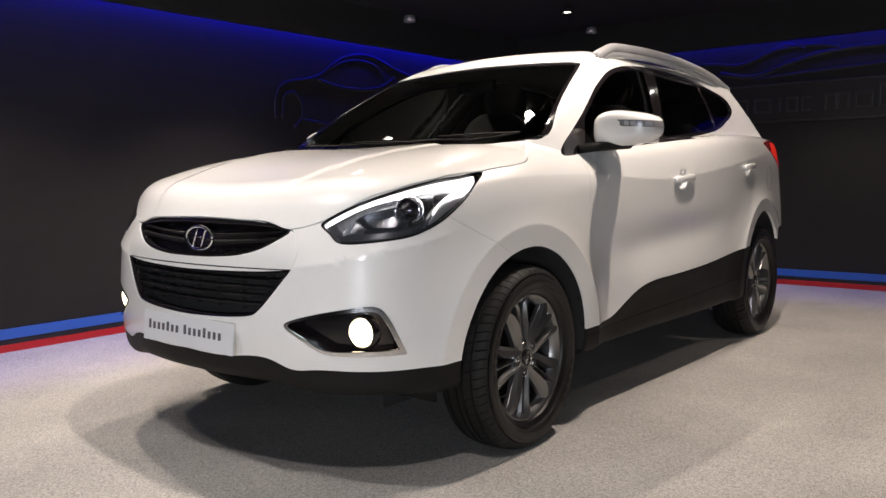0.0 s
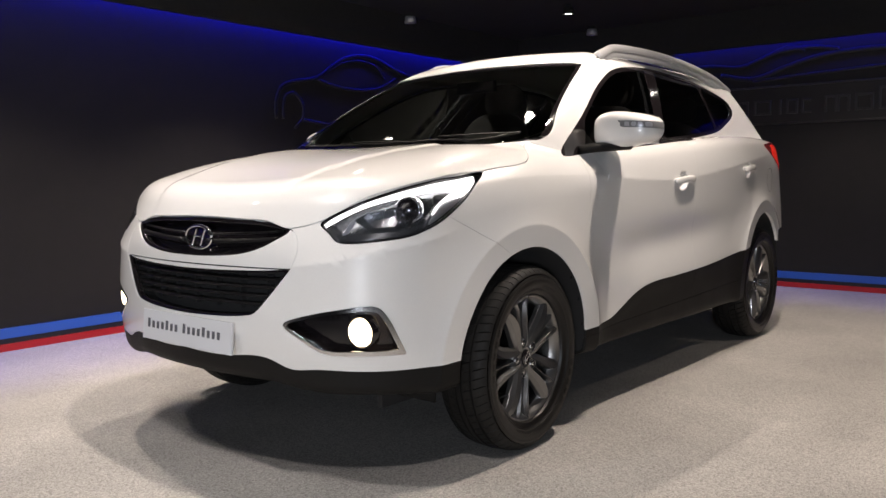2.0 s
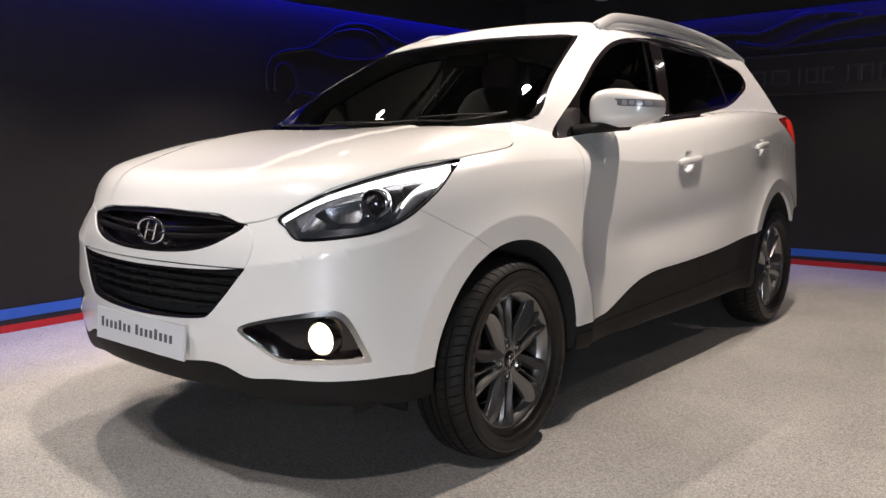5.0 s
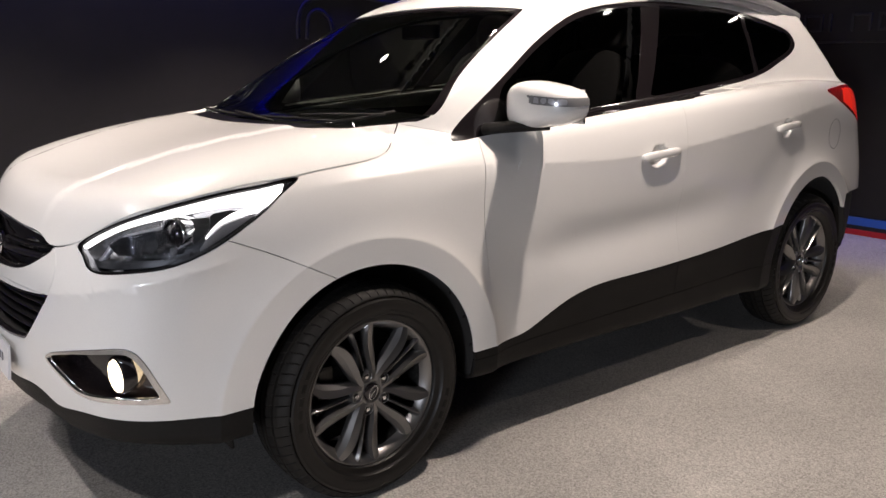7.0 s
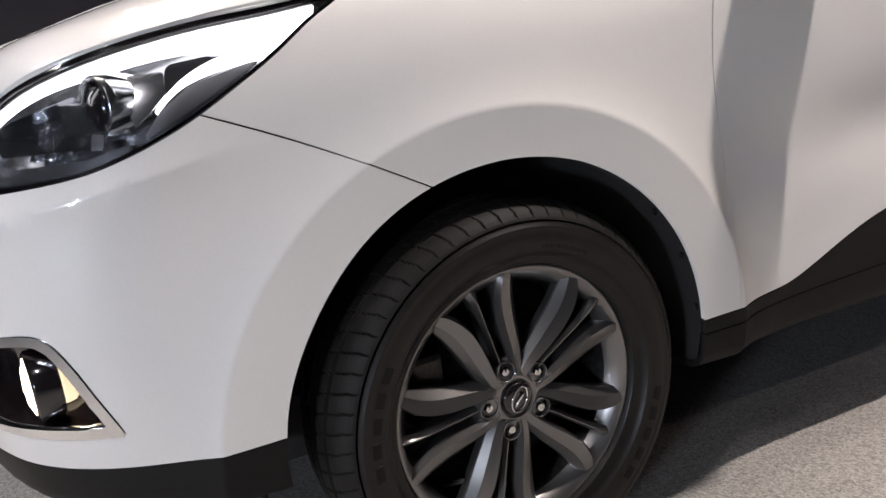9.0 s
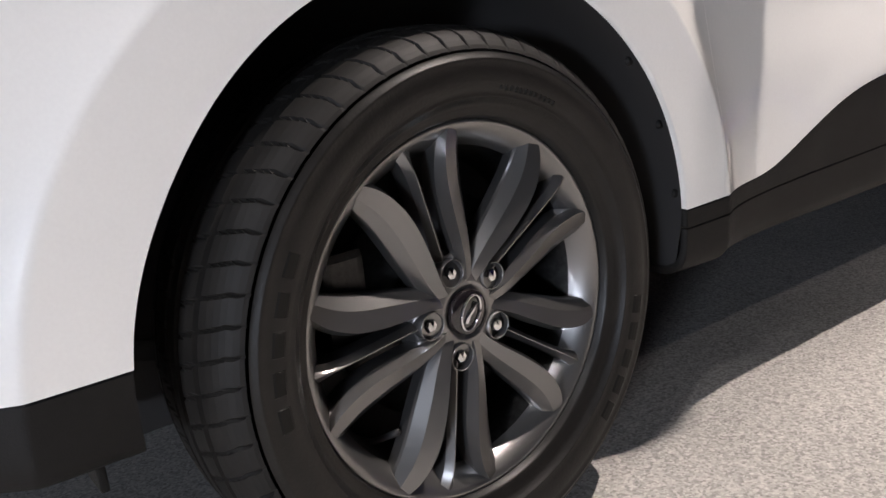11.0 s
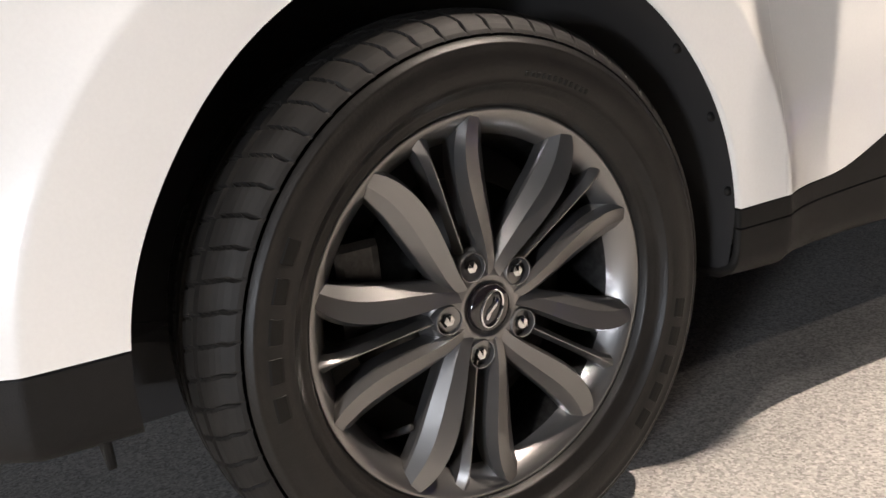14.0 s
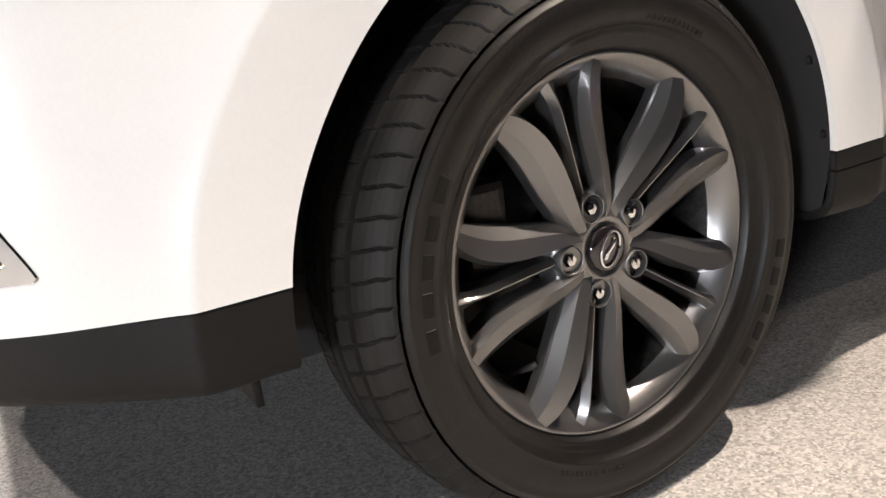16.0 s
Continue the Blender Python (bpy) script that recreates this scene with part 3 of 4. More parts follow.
def sweep(points, wide, high, n=10, up=(0, 0, 1), power=2.0):
    """A closed tube along points; wide and high: half sizes (a number or one for each point)."""
    p = np.array(points, float)
    m = len(p)
    wide, high = np.broadcast_to(wide, m), np.broadcast_to(high, m)
    d = unit(np.gradient(p, axis=0))
    s = unit(np.cross(d, np.array(up, float)))
    t = np.cross(s, d)
    a = np.arange(n) * 2 * np.pi / n
    c, e = np.cos(a), np.sin(a)
    c, e = np.sign(c) * np.abs(c) ** (2 / power), np.sign(e) * np.abs(e) ** (2 / power)
    V = p[:, None] + s[:, None] * (wide[:, None] * c)[..., None] + t[:, None] * (high[:, None] * e)[..., None]
    F = grid_faces(m, n).tolist() + [list(range(n))[::-1], [(m - 1) * n + k for k in range(n)]]
    return V.reshape(-1, 3), F


def tube(name, points, wide, high, material, parent=None, label="", **more):
    V, F = sweep(points, wide, high, **more)
    ob = raw(name, V, F, material, parent)
    return tagged(ob, label)


def bezier(points, fine=8):
    return loop(points, closed=False, fine=fine)


# ---- the showroom ----
def structure(ob, label="", category=""):
    return tagged(ob, label, category, kind="structure")


WEST, NORTH, EAST, SOUTH = -2.6, 5.1, 6.2, -7.0
structure(block("floor", (WEST - 0.2, SOUTH - 0.2, -0.1), (EAST + 0.2, NORTH + 0.2, 0), CARPET), "mottled pale grey carpet floor of a showroom", "floor")
structure(block("ceiling", (WEST - 0.2, SOUTH - 0.2, CEILING), (EAST + 0.2, NORTH + 0.2, CEILING + 0.1), BLACK_CEILING), "matt black ceiling", "ceiling")
structure(block("wall_west", (WEST - 0.2, SOUTH, 0), (WEST, NORTH, CEILING), WALL), "dark charcoal showroom wall with blue light", "wall")
structure(block("wall_north", (WEST - 0.2, NORTH, 0), (EAST + 0.2, NORTH + 0.2, CEILING), WALL), "dark charcoal showroom wall with blue light", "wall")
structure(block("wall_east", (EAST, SOUTH, 0), (EAST + 0.2, NORTH, CEILING), WALL), "plain dark charcoal wall", "wall")
structure(block("wall_south", (WEST - 0.2, SOUTH - 0.2, 0), (EAST - 2.2, SOUTH, CEILING), WALL), "plain dark charcoal wall", "wall")
structure(block("wall_south_pier", (EAST - 0.8, SOUTH - 0.2, 0), (EAST + 0.2, SOUTH, CEILING), WALL), "plain dark charcoal wall beside the window", "wall")
structure(block("wall_south_sill", (EAST - 2.2, SOUTH - 0.2, 0), (EAST - 0.8, SOUTH, 0.80), WALL), "plain dark charcoal wall under the window", "wall")
structure(block("wall_south_head", (EAST - 2.2, SOUTH - 0.2, 1.50), (EAST - 0.8, SOUTH, CEILING), WALL), "plain dark charcoal wall over the window", "wall")
window = structure(block("window_1", (EAST - 2.2, SOUTH - 0.12, 0.80), (EAST - 0.8, SOUTH - 0.10, 1.50), SKYLIT), "pale daylit window pane", "window")
structure(block("trim", (WEST, SOUTH, 2.272), (WEST + 0.10, NORTH - 0.10, CEILING - 0.002), BLACK_CEILING), "black pelmet over the blue strip light", "trim")
structure(block("trim", (WEST, NORTH - 0.10, 2.272), (EAST, NORTH, CEILING - 0.002), BLACK_CEILING), "black pelmet over the blue strip light", "trim")
structure(block("trim", (WEST + 0.085, SOUTH, 2.165), (WEST + 0.10, NORTH - 0.10, 2.272), BLACK_CEILING), "black lip hiding the blue strip light", "trim")
structure(block("trim", (WEST + 0.085, NORTH - 0.10, 2.165), (EAST, NORTH - 0.085, 2.272), BLACK_CEILING), "black lip hiding the blue strip light", "trim")
for z0, z1, out, paint, label in ((0.0, 0.045, 0.020, RED, "glossy red board along the wall's foot"), (0.045, 0.078, 0.012, NAVY, "black board along the wall's foot"), (0.078, 0.140, 0.020, BLUE, "glossy blue board along the wall's foot")):
    structure(block("baseboard", (WEST, SOUTH, z0), (WEST + out, NORTH - out, z1), paint, bevel=0.003), label, "baseboard")
    structure(block("baseboard", (WEST, NORTH - out, z0), (EAST, NORTH, z1), paint, bevel=0.003), label, "baseboard")

# raised outline of a sports car on each of the two walls
def wall_relief(lines, place, label):
    base = new("wall_relief")
    tagged(base, label, "wall decoration")
    for pts, w in lines:
        p = bezier([place(*q) for q in pts], 6)
        tube("outline", p, w, 0.005, RELIEF, base, n=8, up=(1, 0, 0) if abs(place(0, 0)[0] - WEST) < 0.1 else (0, 1, 0))
    return base


CAR_LINES = [(((1.69, 1.50), (1.70, 1.66), (1.80, 1.78), (2.12, 1.85), (2.30, 1.96), (2.47, 2.05), (2.68, 2.09), (2.89, 2.07), (3.12, 2.0), (3.5, 1.92), (3.8, 1.80), (3.9, 1.55)), 0.016),
             (((2.14, 1.84), (2.35, 1.80), (2.62, 1.79), (2.9, 1.83), (3.1, 1.93)), 0.012),
             (((2.3, 1.94), (2.42, 2.0), (2.62, 2.04), (2.82, 2.02), (2.95, 1.92)), 0.008),
             (((1.76, 1.50), (1.78, 1.66), (1.87, 1.71), (1.96, 1.64), (1.97, 1.52), (1.88, 1.43)), 0.014),
             (((1.97, 1.5), (2.3, 1.47), (2.8, 1.46), (3.3, 1.47)), 0.014),
             (((3.3, 1.50), (3.33, 1.64), (3.45, 1.70), (3.56, 1.63), (3.57, 1.52), (3.46, 1.43)), 0.014)]
wall_relief(CAR_LINES, lambda a, b: (WEST + 0.006, a, b), "dark raised outline of a sports car on the wall")
SPOILER_LINES = [(((-0.70, 2.02), (-0.4, 2.03), (-0.1, 2.0), (0.2, 2.10), (0.5, 2.12), (0.72, 2.08)), 0.018),
                 (((-0.3, 1.94), (0.0, 1.88), (0.3, 1.97), (0.6, 2.04), (1.0, 2.06), (1.6, 2.02), (2.2, 1.9)), 0.022),
                 (((0.15, 2.09), (0.3, 2.14), (0.45, 2.09)), 0.014), (((0.0, 1.86), (0.8, 1.90), (1.6, 1.92), (2.3, 1.84)), 0.014)]
wall_relief(SPOILER_LINES, lambda a, b: (a, NORTH - 0.006, b), "dark raised outline of a sports car on the wall")

# sign board: a framed panel with raised block letters, drawn as plain shapes
sign = tagged(new("wall_sign"), "dark framed wall sign with raised grey block letters", "sign")
block("panel", (-0.9, NORTH - 0.012, 1.47), (2.4, NORTH, 1.80), RELIEF, sign, bevel=0.003)
for z in (1.47, 1.80):
    block("frame", (-0.92, NORTH - 0.022, z - 0.008), (2.42, NORTH, z + 0.008), LETTER, sign, bevel=0.003)


def ring_letter(x, w, h, z0, gaps=()):
    """A plain squared ring, the shape of a rounded letter."""
    t = 0.018
    for k, (a, b) in enumerate((((x, z0), (x + t, z0 + h)), ((x + w - t, z0), (x + w, z0 + h)), ((x + t, z0 + h - t), (x + w - t, z0 + h)), ((x + t, z0), (x + w - t, z0 + t)))):
        if k not in gaps:
            block("letter", (a[0], NORTH - 0.030, a[1]), (b[0], NORTH - 0.012, b[1]), LETTER, sign, bevel=0.002)


for x, w, h, gaps in ((-0.55, 0.15, 0.13, ()), (-0.35, 0.02, 0.13, (1, 2, 3)), (-0.18, 0.15, 0.13, (3,)), (0.02, 0.15, 0.13, ()), (0.24, 0.018, 0.13, (1, 2, 3)), (0.30, 0.10, 0.13, ()), (0.43, 0.10, 0.13, (1,)),
                      (0.62, 0.10, 0.14, (3,)), (0.72, 0.10, 0.14, (3,)), (0.86, 0.14, 0.14, ()), (1.04, 0.10, 0.19, (1,)), (1.18, 0.14, 0.14, ()), (1.36, 0.10, 0.14, (1, 3)), (1.50, 0.12, 0.14, ())):
    ring_letter(x, w, h, 1.55, gaps)

# ceiling spots: round cans on a short stem
def ceiling_spot(x, y, lit=True):
    base = new("ceiling_spotlight")
    base.location = (x, y, CEILING)
    V, F = lathe([(-0.002, 0.001), (-0.002, 0.030), (0.030, 0.032), (0.034, 0.010)], 24)
    m = np.array([[0, 0, 1], [0, 1, 0], [-1, 0, 0]], float)
    raw("mount", V @ m.T, F, BLACK_CEILING, base)
    V, F = lathe([(0.03, 0.012), (0.031, 0.045), (0.085, 0.055), (0.086, 0.048), (0.070, 0.040), (0.070, 0.001)], 32)
    raw("can", V @ m.T, F, SATIN if not lit else BLACK_CEILING, base)
    V, F = lathe([(0.074, 0.001), (0.076, 0.030), (0.073, 0.038)], 24)
    raw("bulb", V @ m.T, F, BULB if lit else SATIN, base)
    return tagged(base, "small black ceiling spotlight, lit" if lit else "small grey ceiling spotlight, unlit", "spotlight", "ceiling spotlights")


for sx, sy, power in SPOTS:
    ceiling_spot(sx, sy)
ceiling_spot(-2.42, 3.12, False)
ceiling_spot(-1.49, 4.80, False)
# ---- the car: painted panels, glass, lamps ----
car = tagged(new("car"), "white compact SUV with lit daytime lamps parked on carpet", "car")
GAP = 0.0018
paint_not = either(g_lamp, g_grille, g_mouth, g_fog, g_lip)
OPEN = but(g_arch)


def panel(name, tests, material=PAINT, depth=0.014, gap=GAP, sink=0.0, parent=None, label=""):
    V, T = cut(*tests, gap=gap)
    return tagged(sheet(name, V, T, material, parent or car, depth, sink), label)


panel("hood", [g_hood], gap=0.0036)
panel("front_bumper", [but(g_hood), but(g_lamp), but(g_grille), but(g_mouth), but(g_fog), but(g_lip), but(g_frame), g_seam, OPEN], depth=0.03, gap=0.0014)
panel("grille_surround", [g_frame, but(g_grille), but(g_mouth), but(g_hood)], gap=0.0032, depth=0.02)
panel("lower_bumper", [g_lip, OPEN], TRIM, 0.03, label="black plastic lower bumper edge")


def g_fender(P):
    x, y, z = xyz(P)
    top = 1.10 + 0.06 * np.clip((0.5 - y) / 0.28, 0, 1.3)
    return np.maximum.reduce([y - DOOR_A(np.clip(z, 0.3, 1.3)), z - top, -g_seam(P), 0.45 - x])


def g_upper(P):
    """Pillars, roof and quarter panels: all that the others leave."""
    return np.maximum.reduce([-g_fender(P), -g_seam(P), -g_door(P), -g_sill(P), -g_lip(P)])


def g_rear_low(P):
    x, y, z = xyz(P)
    return np.maximum(3.02 - y - 0.0 * z, z - 0.655)


def g_rear_bumper(P):
    x, y, z = xyz(P)
    return np.maximum(z - 0.98, 3.15 - y)


for sidename in (left, right):
    panel("front_fender", [sidename, g_fender, but(g_hood), but(g_lamp), but(g_sill), OPEN, but(g_screen), but(g_dlo)], depth=0.02, gap=0.0014)
    first = lambda P: P[:, 1] - 1.50
    panel("front_door", [sidename, g_door, first, but(g_sill), but(g_dlo), OPEN], gap=0.0011)
    panel("rear_door", [sidename, g_door, but(first), but(g_sill), but(g_dlo), OPEN], gap=0.0011)
    # black cladding: on each door, and the rocker below
    rocker = lambda P: P[:, 2] - 0.36 - 0.030 * (P[:, 1] - 0.37)
    panel("door_cladding", [sidename, g_sill, but(rocker), first, OPEN], TRIM, gap=0.0015, label="black plastic door cladding")
    panel("door_cladding", [sidename, g_sill, but(rocker), but(first), OPEN], TRIM, gap=0.0015, label="black plastic door cladding")
    panel("rocker_panel", [sidename, g_sill, rocker, OPEN], TRIM, gap=0.0015, label="black plastic sill")
    # side glass with its black surround
    border = lambda P: g_dlo(P) + 0.020
    b_front = lambda P: P[:, 1] - 1.353 - 0.653 * (P[:, 2] - 1.187)
    b_rear = lambda P: P[:, 1] - 1.445 - 0.764 * (P[:, 2] - 1.193)
    c_post = lambda P: P[:, 1] - 2.352 - 0.20 * (P[:, 2] - 1.287)
    sail = lambda P: P[:, 1] - 0.555 - 0.62 * (P[:, 2] - 1.128)
    post = both(but(b_front), b_rear)
    narrow = lambda P: np.abs(c_post(P)) - 0.014
    front_slim = lambda P: np.abs(P[:, 1] - 1.285 - 0.653 * (P[:, 2] - 1.187)) - 0.014
    panel("window_surround", [sidename, g_dlo, but(both(border, but(sail), but(post), but(narrow)))], GLOSSY, 0.006, 0.0, 0.003, label="black window surround with mirror corner")
    panel("front_window", [sidename, border, but(sail), b_front], WINDOW, 0.003, 0.0, 0.007, label="dark tinted glass")
    panel("window_guide", [sidename, border, front_slim], GUIDE_GREY, 0.006, 0.0, 0.010)
    panel("rear_window", [sidename, border, but(b_rear), lambda P: c_post(P) + 0.014], WINDOW, 0.003, 0.0, 0.007, label="dark tinted glass")
    panel("quarter_window", [sidename, border, lambda P: 0.014 - c_post(P)], WINDOW, 0.003, 0.0, 0.007, label="dark tinted glass")
    lamp_part = panel("tail_lamp", [sidename, g_tail, lambda P: 2.6 - P[:, 1]], RED_LENS, 0.03, 0.001, 0.001, label="red tail lamp, lit")
    panel("light_guide", [sidename, lambda P: g_tail(P) + 0.016, lambda P: 2.92 - P[:, 1]], RED_LIT, 0.004, 0.0, -0.001, lamp_part)

panel("body_shell", [g_upper, but(g_hood), but(g_lamp), but(g_grille), but(g_screen), but(g_dlo), but(g_tail), but(g_back), OPEN, but(g_rear_low)], depth=0.02, gap=0.0006)
panel("rear_skirt", [g_rear_low, OPEN], TRIM, 0.03, sink=0.035, label="black plastic rear bumper skirt")
panel("rear_screen", [g_back], WINDOW, 0.003, 0.001, 0.004, label="dark tinted glass")
glass_low = lambda P: cowl(np.abs(P[:, 0])) + 0.10 - 0.075 * step(0.45, 0.68, np.abs(P[:, 0])) - P[:, 1]
panel("windscreen", [g_screen, glass_low], SCREEN_GLASS, 0.003, 0.0, 0.005, label="clear windscreen, dark cabin behind")
panel("cowl_panel", [g_screen, but(glass_low)], SLAT, 0.01, 0.0, 0.012, label="black plastic cowl")
band = lambda P: g_screen(P) + 0.012
panel("screen_border", [g_screen, but(band), glass_low], GLOSSY, 0.003, 0.0, 0.003)


# dark inner skin behind the joints, and the cabin's lining
def inner(P):
    return body(P) + 0.030


IV, IT = skin(inner, (-1.0, -0.98, 0.12), (1.0, 3.7, 1.76), 0.035)
holes = [but(lambda P: g_arch(P) - 0.034), but(g_lamp), but(g_grille), but(g_mouth), but(g_fog), but(g_dlo), but(g_screen), but(g_back)]
lower = lambda P: P[:, 2] - 1.10
V, T = cut(*holes, lower, base=(IV, IT))
raw("inner_shell", V, T, MATT, car)
V, T = cut(*holes, but(lower), base=(IV, IT))
raw("headliner", V, T, LINING, car)

# wheel arch liners
def arch_line(a, r, front):
    """The wheel arch's outline, grown to the radius r."""
    if not front:
        return 2.655 + r * np.cos(a), 0.350 + r * np.sin(a)
    q = r + 0 * a
    for _ in range(6):
        q = r / np.hypot(np.cos(a) * squeeze(0.359 + q * np.sin(a), np.cos(a)), np.sin(a))
    return q * np.cos(a), 0.359 + q * np.sin(a)


for s in (1, -1):
    for front, r in ((True, ARCHES[0] + 0.003), (False, ARCHES[1] + 0.004)):
        a = np.linspace(-0.16, np.pi + 0.12, 96)
        y, z = arch_line(a, r + 0.004, front)
        xs = np.linspace(0.78, 0.93, 151)
        solid = body(np.stack(np.broadcast_arrays(xs[None, :], y[:, None], z[:, None]), -1)) < -0.004
        rim_x = np.convolve(np.pad(np.where(solid.any(1), xs[150 - solid[:, ::-1].argmax(1)], 0.80), 5, mode="edge"), np.ones(11) / 11, mode="valid") - 0.007
        rows = []
        for x, q in ((rim_x, r - 0.001), (rim_x - 0.035, r + 0.001), (0.80 + 0 * a, r + 0.010), (0.60 + 0 * a, r + 0.012), (0.52 + 0 * a, r - 0.03), (0.50 + 0 * a, 0.02)):
            y, z = arch_line(a, q, front)
            rows.append(np.stack([s * x, y, z], 1))
        raw("arch_liner", np.concatenate(rows), grid_faces(len(rows), 96, False), MATT, car)
        # screw heads along the rear lip
        if s > 0 and front:
            for ang in (8, 24, 40):
                y, z = arch_line(np.array([radians(ang)]), r - 0.003, True)
                V, F = lathe([(0.0, 0.007), (0.004, 0.006), (0.005, 0.001)], 10)
                raw("clip_head", V + np.array([0.862, float(y[0]), float(z[0])]), F, TRIM, car)
    block("splash_wall", (s * 0.50 - 0.012, -0.43, 0.19), (s * 0.50 + 0.012, 0.42, 0.40), MATT, car, bevel=0.004)
    block("air_deflector", (s * 0.66 - 0.10, -0.435, 0.255), (s * 0.66 + 0.10, -0.425, 0.345), TRIM, car, bevel=0.003)
# unseen tray, added to keep low light off the floor under the nose
block("engine_tray", (-0.50, -0.66, 0.300), (0.50, -0.24, 0.312), MATT, car, bevel=0.004)
block("underbody", (-0.62, -0.25, 0.22), (0.62, 3.35, 0.33), MATT, car, bevel=0.02)
tube("exhaust_pipe", [(0.45, 0.6, 0.235), (0.45, 1.6, 0.225), (0.5, 2.1, 0.23), (0.5, 3.0, 0.26)], 0.028, 0.028, DARK_STEEL, car)
block("jacking_rail", (0.62, 0.5, 0.235), (0.70, 2.1, 0.30), MATT, car, bevel=0.01)

# roof rails, antenna, seam line
for s in (1, -1):
    p = bezier([(s * 0.545, 1.10, 1.598), (s * 0.55, 1.17, 1.628), (s * 0.552, 1.30, 1.659), (s * 0.552, 1.75, 1.674), (s * 0.548, 2.2, 1.663), (s * 0.54, 2.6, 1.631), (s * 0.53, 2.86, 1.588), (s * 0.53, 2.95, 1.566)])
    tube("roof_rail", p, np.interp(p[:, 1], [1.1, 1.3, 2.6, 2.95], [0.024, 0.018, 0.018, 0.022]), 0.021, SATIN, car, "satin silver roof rail", n=12, power=2.6)
    tube("rail_base", p[2:-2] + np.array([-s * 0.004, 0, -0.030]), 0.011, 0.020, SATIN, car, n=8, power=3)
    p = bezier([(s * 0.548, 1.02, 1.575), (s * 0.545, 1.3, 1.625), (s * 0.545, 1.8, 1.642), (s * 0.54, 2.4, 1.632), (s * 0.53, 2.95, 1.595)])
    tube("roof_ditch", p, 0.008, 0.006, TRIM, car, n=6)
fin = bezier([(0, 2.86, 1.62), (0, 2.93, 1.66), (0, 3.0, 1.69), (0, 3.03, 1.70)])
tube("antenna", fin, [0.02] * 8 + [0.016] * 8 + [0.006] * (len(fin) - 16), [0.03] * 8 + [0.02] * 8 + [0.004] * (len(fin) - 16), PAINT, car)

# door handles
for s in (1, -1):
    for hy, hz in HANDLES:
        yy = np.linspace(hy - 0.112, hy + 0.125, 17)
        t = (yy - hy) / 0.12
        p = np.stack([s * (WIDE(yy) + 0.006 + 0.013 * (1 - t ** 4)), yy, hz + 0.012 + 0.055 * (yy - hy) - 0.004 * t * t], 1)
        tube("door_handle", p, 0.010 * np.sqrt((1.02 - np.abs(t) ** 5).clip(0.05)), 0.0165 * np.sqrt((1.02 - t ** 6).clip(0.06)), PAINT, car, n=14, power=2.5)
# fuel flap
p = loop([(2.84 + 0.07 * np.cos(a), 0.98 + 0.075 * np.sin(a)) for a in np.linspace(0, 2 * np.pi, 17)[:-1]], True, 2)
flap = onto(body, np.stack([0 * p[:, 0] + 0.86, p[:, 0], p[:, 1]], 1), 8)
tube("fuel_flap_joint", np.concatenate([flap, flap[:1]]), 0.0010, 0.0006, MATT, car, n=5, up=(1, 0, 0))


# wing mirrors
def mirror(p):
    x, y, z = np.abs(p[..., 0]) - 0.925, p[..., 1] - 0.665, p[..., 2] - 1.210
    y = y - 0.10 * x - 0.6 * x * x * 1.0 + 0.02
    z = z - 0.02 * x
    w = 0.140
    taper = 1.04 - 0.34 * step(-0.06, 0.16, x)
    shell = (np.abs(x / w) ** 3.6 + np.abs(z / (0.078 * taper)) ** 3.4 + np.abs((y - 0.02) / 0.088) ** 2.6) ** (1 / 3.0) - 1
    return np.maximum(shell * 0.075, y - 0.055)


MV, MT = skin(mirror, (0.76, 0.5, 1.08), (1.12, 0.85, 1.34), 0.010)
for s in (1, -1):
    S = np.array([s, 1, 1])
    flip = (lambda t: t) if s > 0 else (lambda t: t[:, ::-1])
    V, T = clip(MV, MT, MV[:, 2] - 0 * MV[:, 0] - 9)
    N = slope(mirror, V) * S
    housing = raw("wing_mirror", V * S, flip(T), PAINT, car, N)
    tagged(housing, "white mirror housing with indicator strip")
    V, T = clip(MV, MT, np.maximum.reduce([np.abs(MV[:, 2] - 1.230 + 0.06 * (MV[:, 0] - 0.95)) - 0.0135, 0.940 - MV[:, 0] - 1.5 * np.abs(MV[:, 2] - 1.230), MV[:, 1] - 0.735]))
    N = unit(slope(mirror, V))
    raw("indicator", (V + 0.0018 * N) * S, flip(T), INDICATOR, housing, N * S)
    for k in range(4):
        x0 = 0.962 + 0.026 * k
        V, T = clip(MV, MT, np.maximum.reduce([np.abs(MV[:, 2] - 1.230 + 0.06 * (MV[:, 0] - 0.95)) - 0.0090, np.abs(MV[:, 0] - x0) - 0.0105, MV[:, 1] - 0.66]))
        N = unit(slope(mirror, V))
        raw("indicator_cell", (V + 0.0026 * N) * S, flip(T), LAMP_PALE, housing, N * S)
    V, T = clip(MV, MT, 0.722 - MV[:, 1])
    block("mirror_glass", (s * 0.945 - 0.095, 0.725, 1.150), (s * 0.945 + 0.095, 0.731, 1.262), CHROME, housing, bevel=0.002)
    tube("mirror_arm", [(s * 0.77, 0.53, 1.128), (s * 0.83, 0.57, 1.137), (s * 0.885, 0.64, 1.142), (s * 0.93, 0.68, 1.146)], 0.045, 0.020, TRIM, housing, "black plastic mirror arm", n=12)

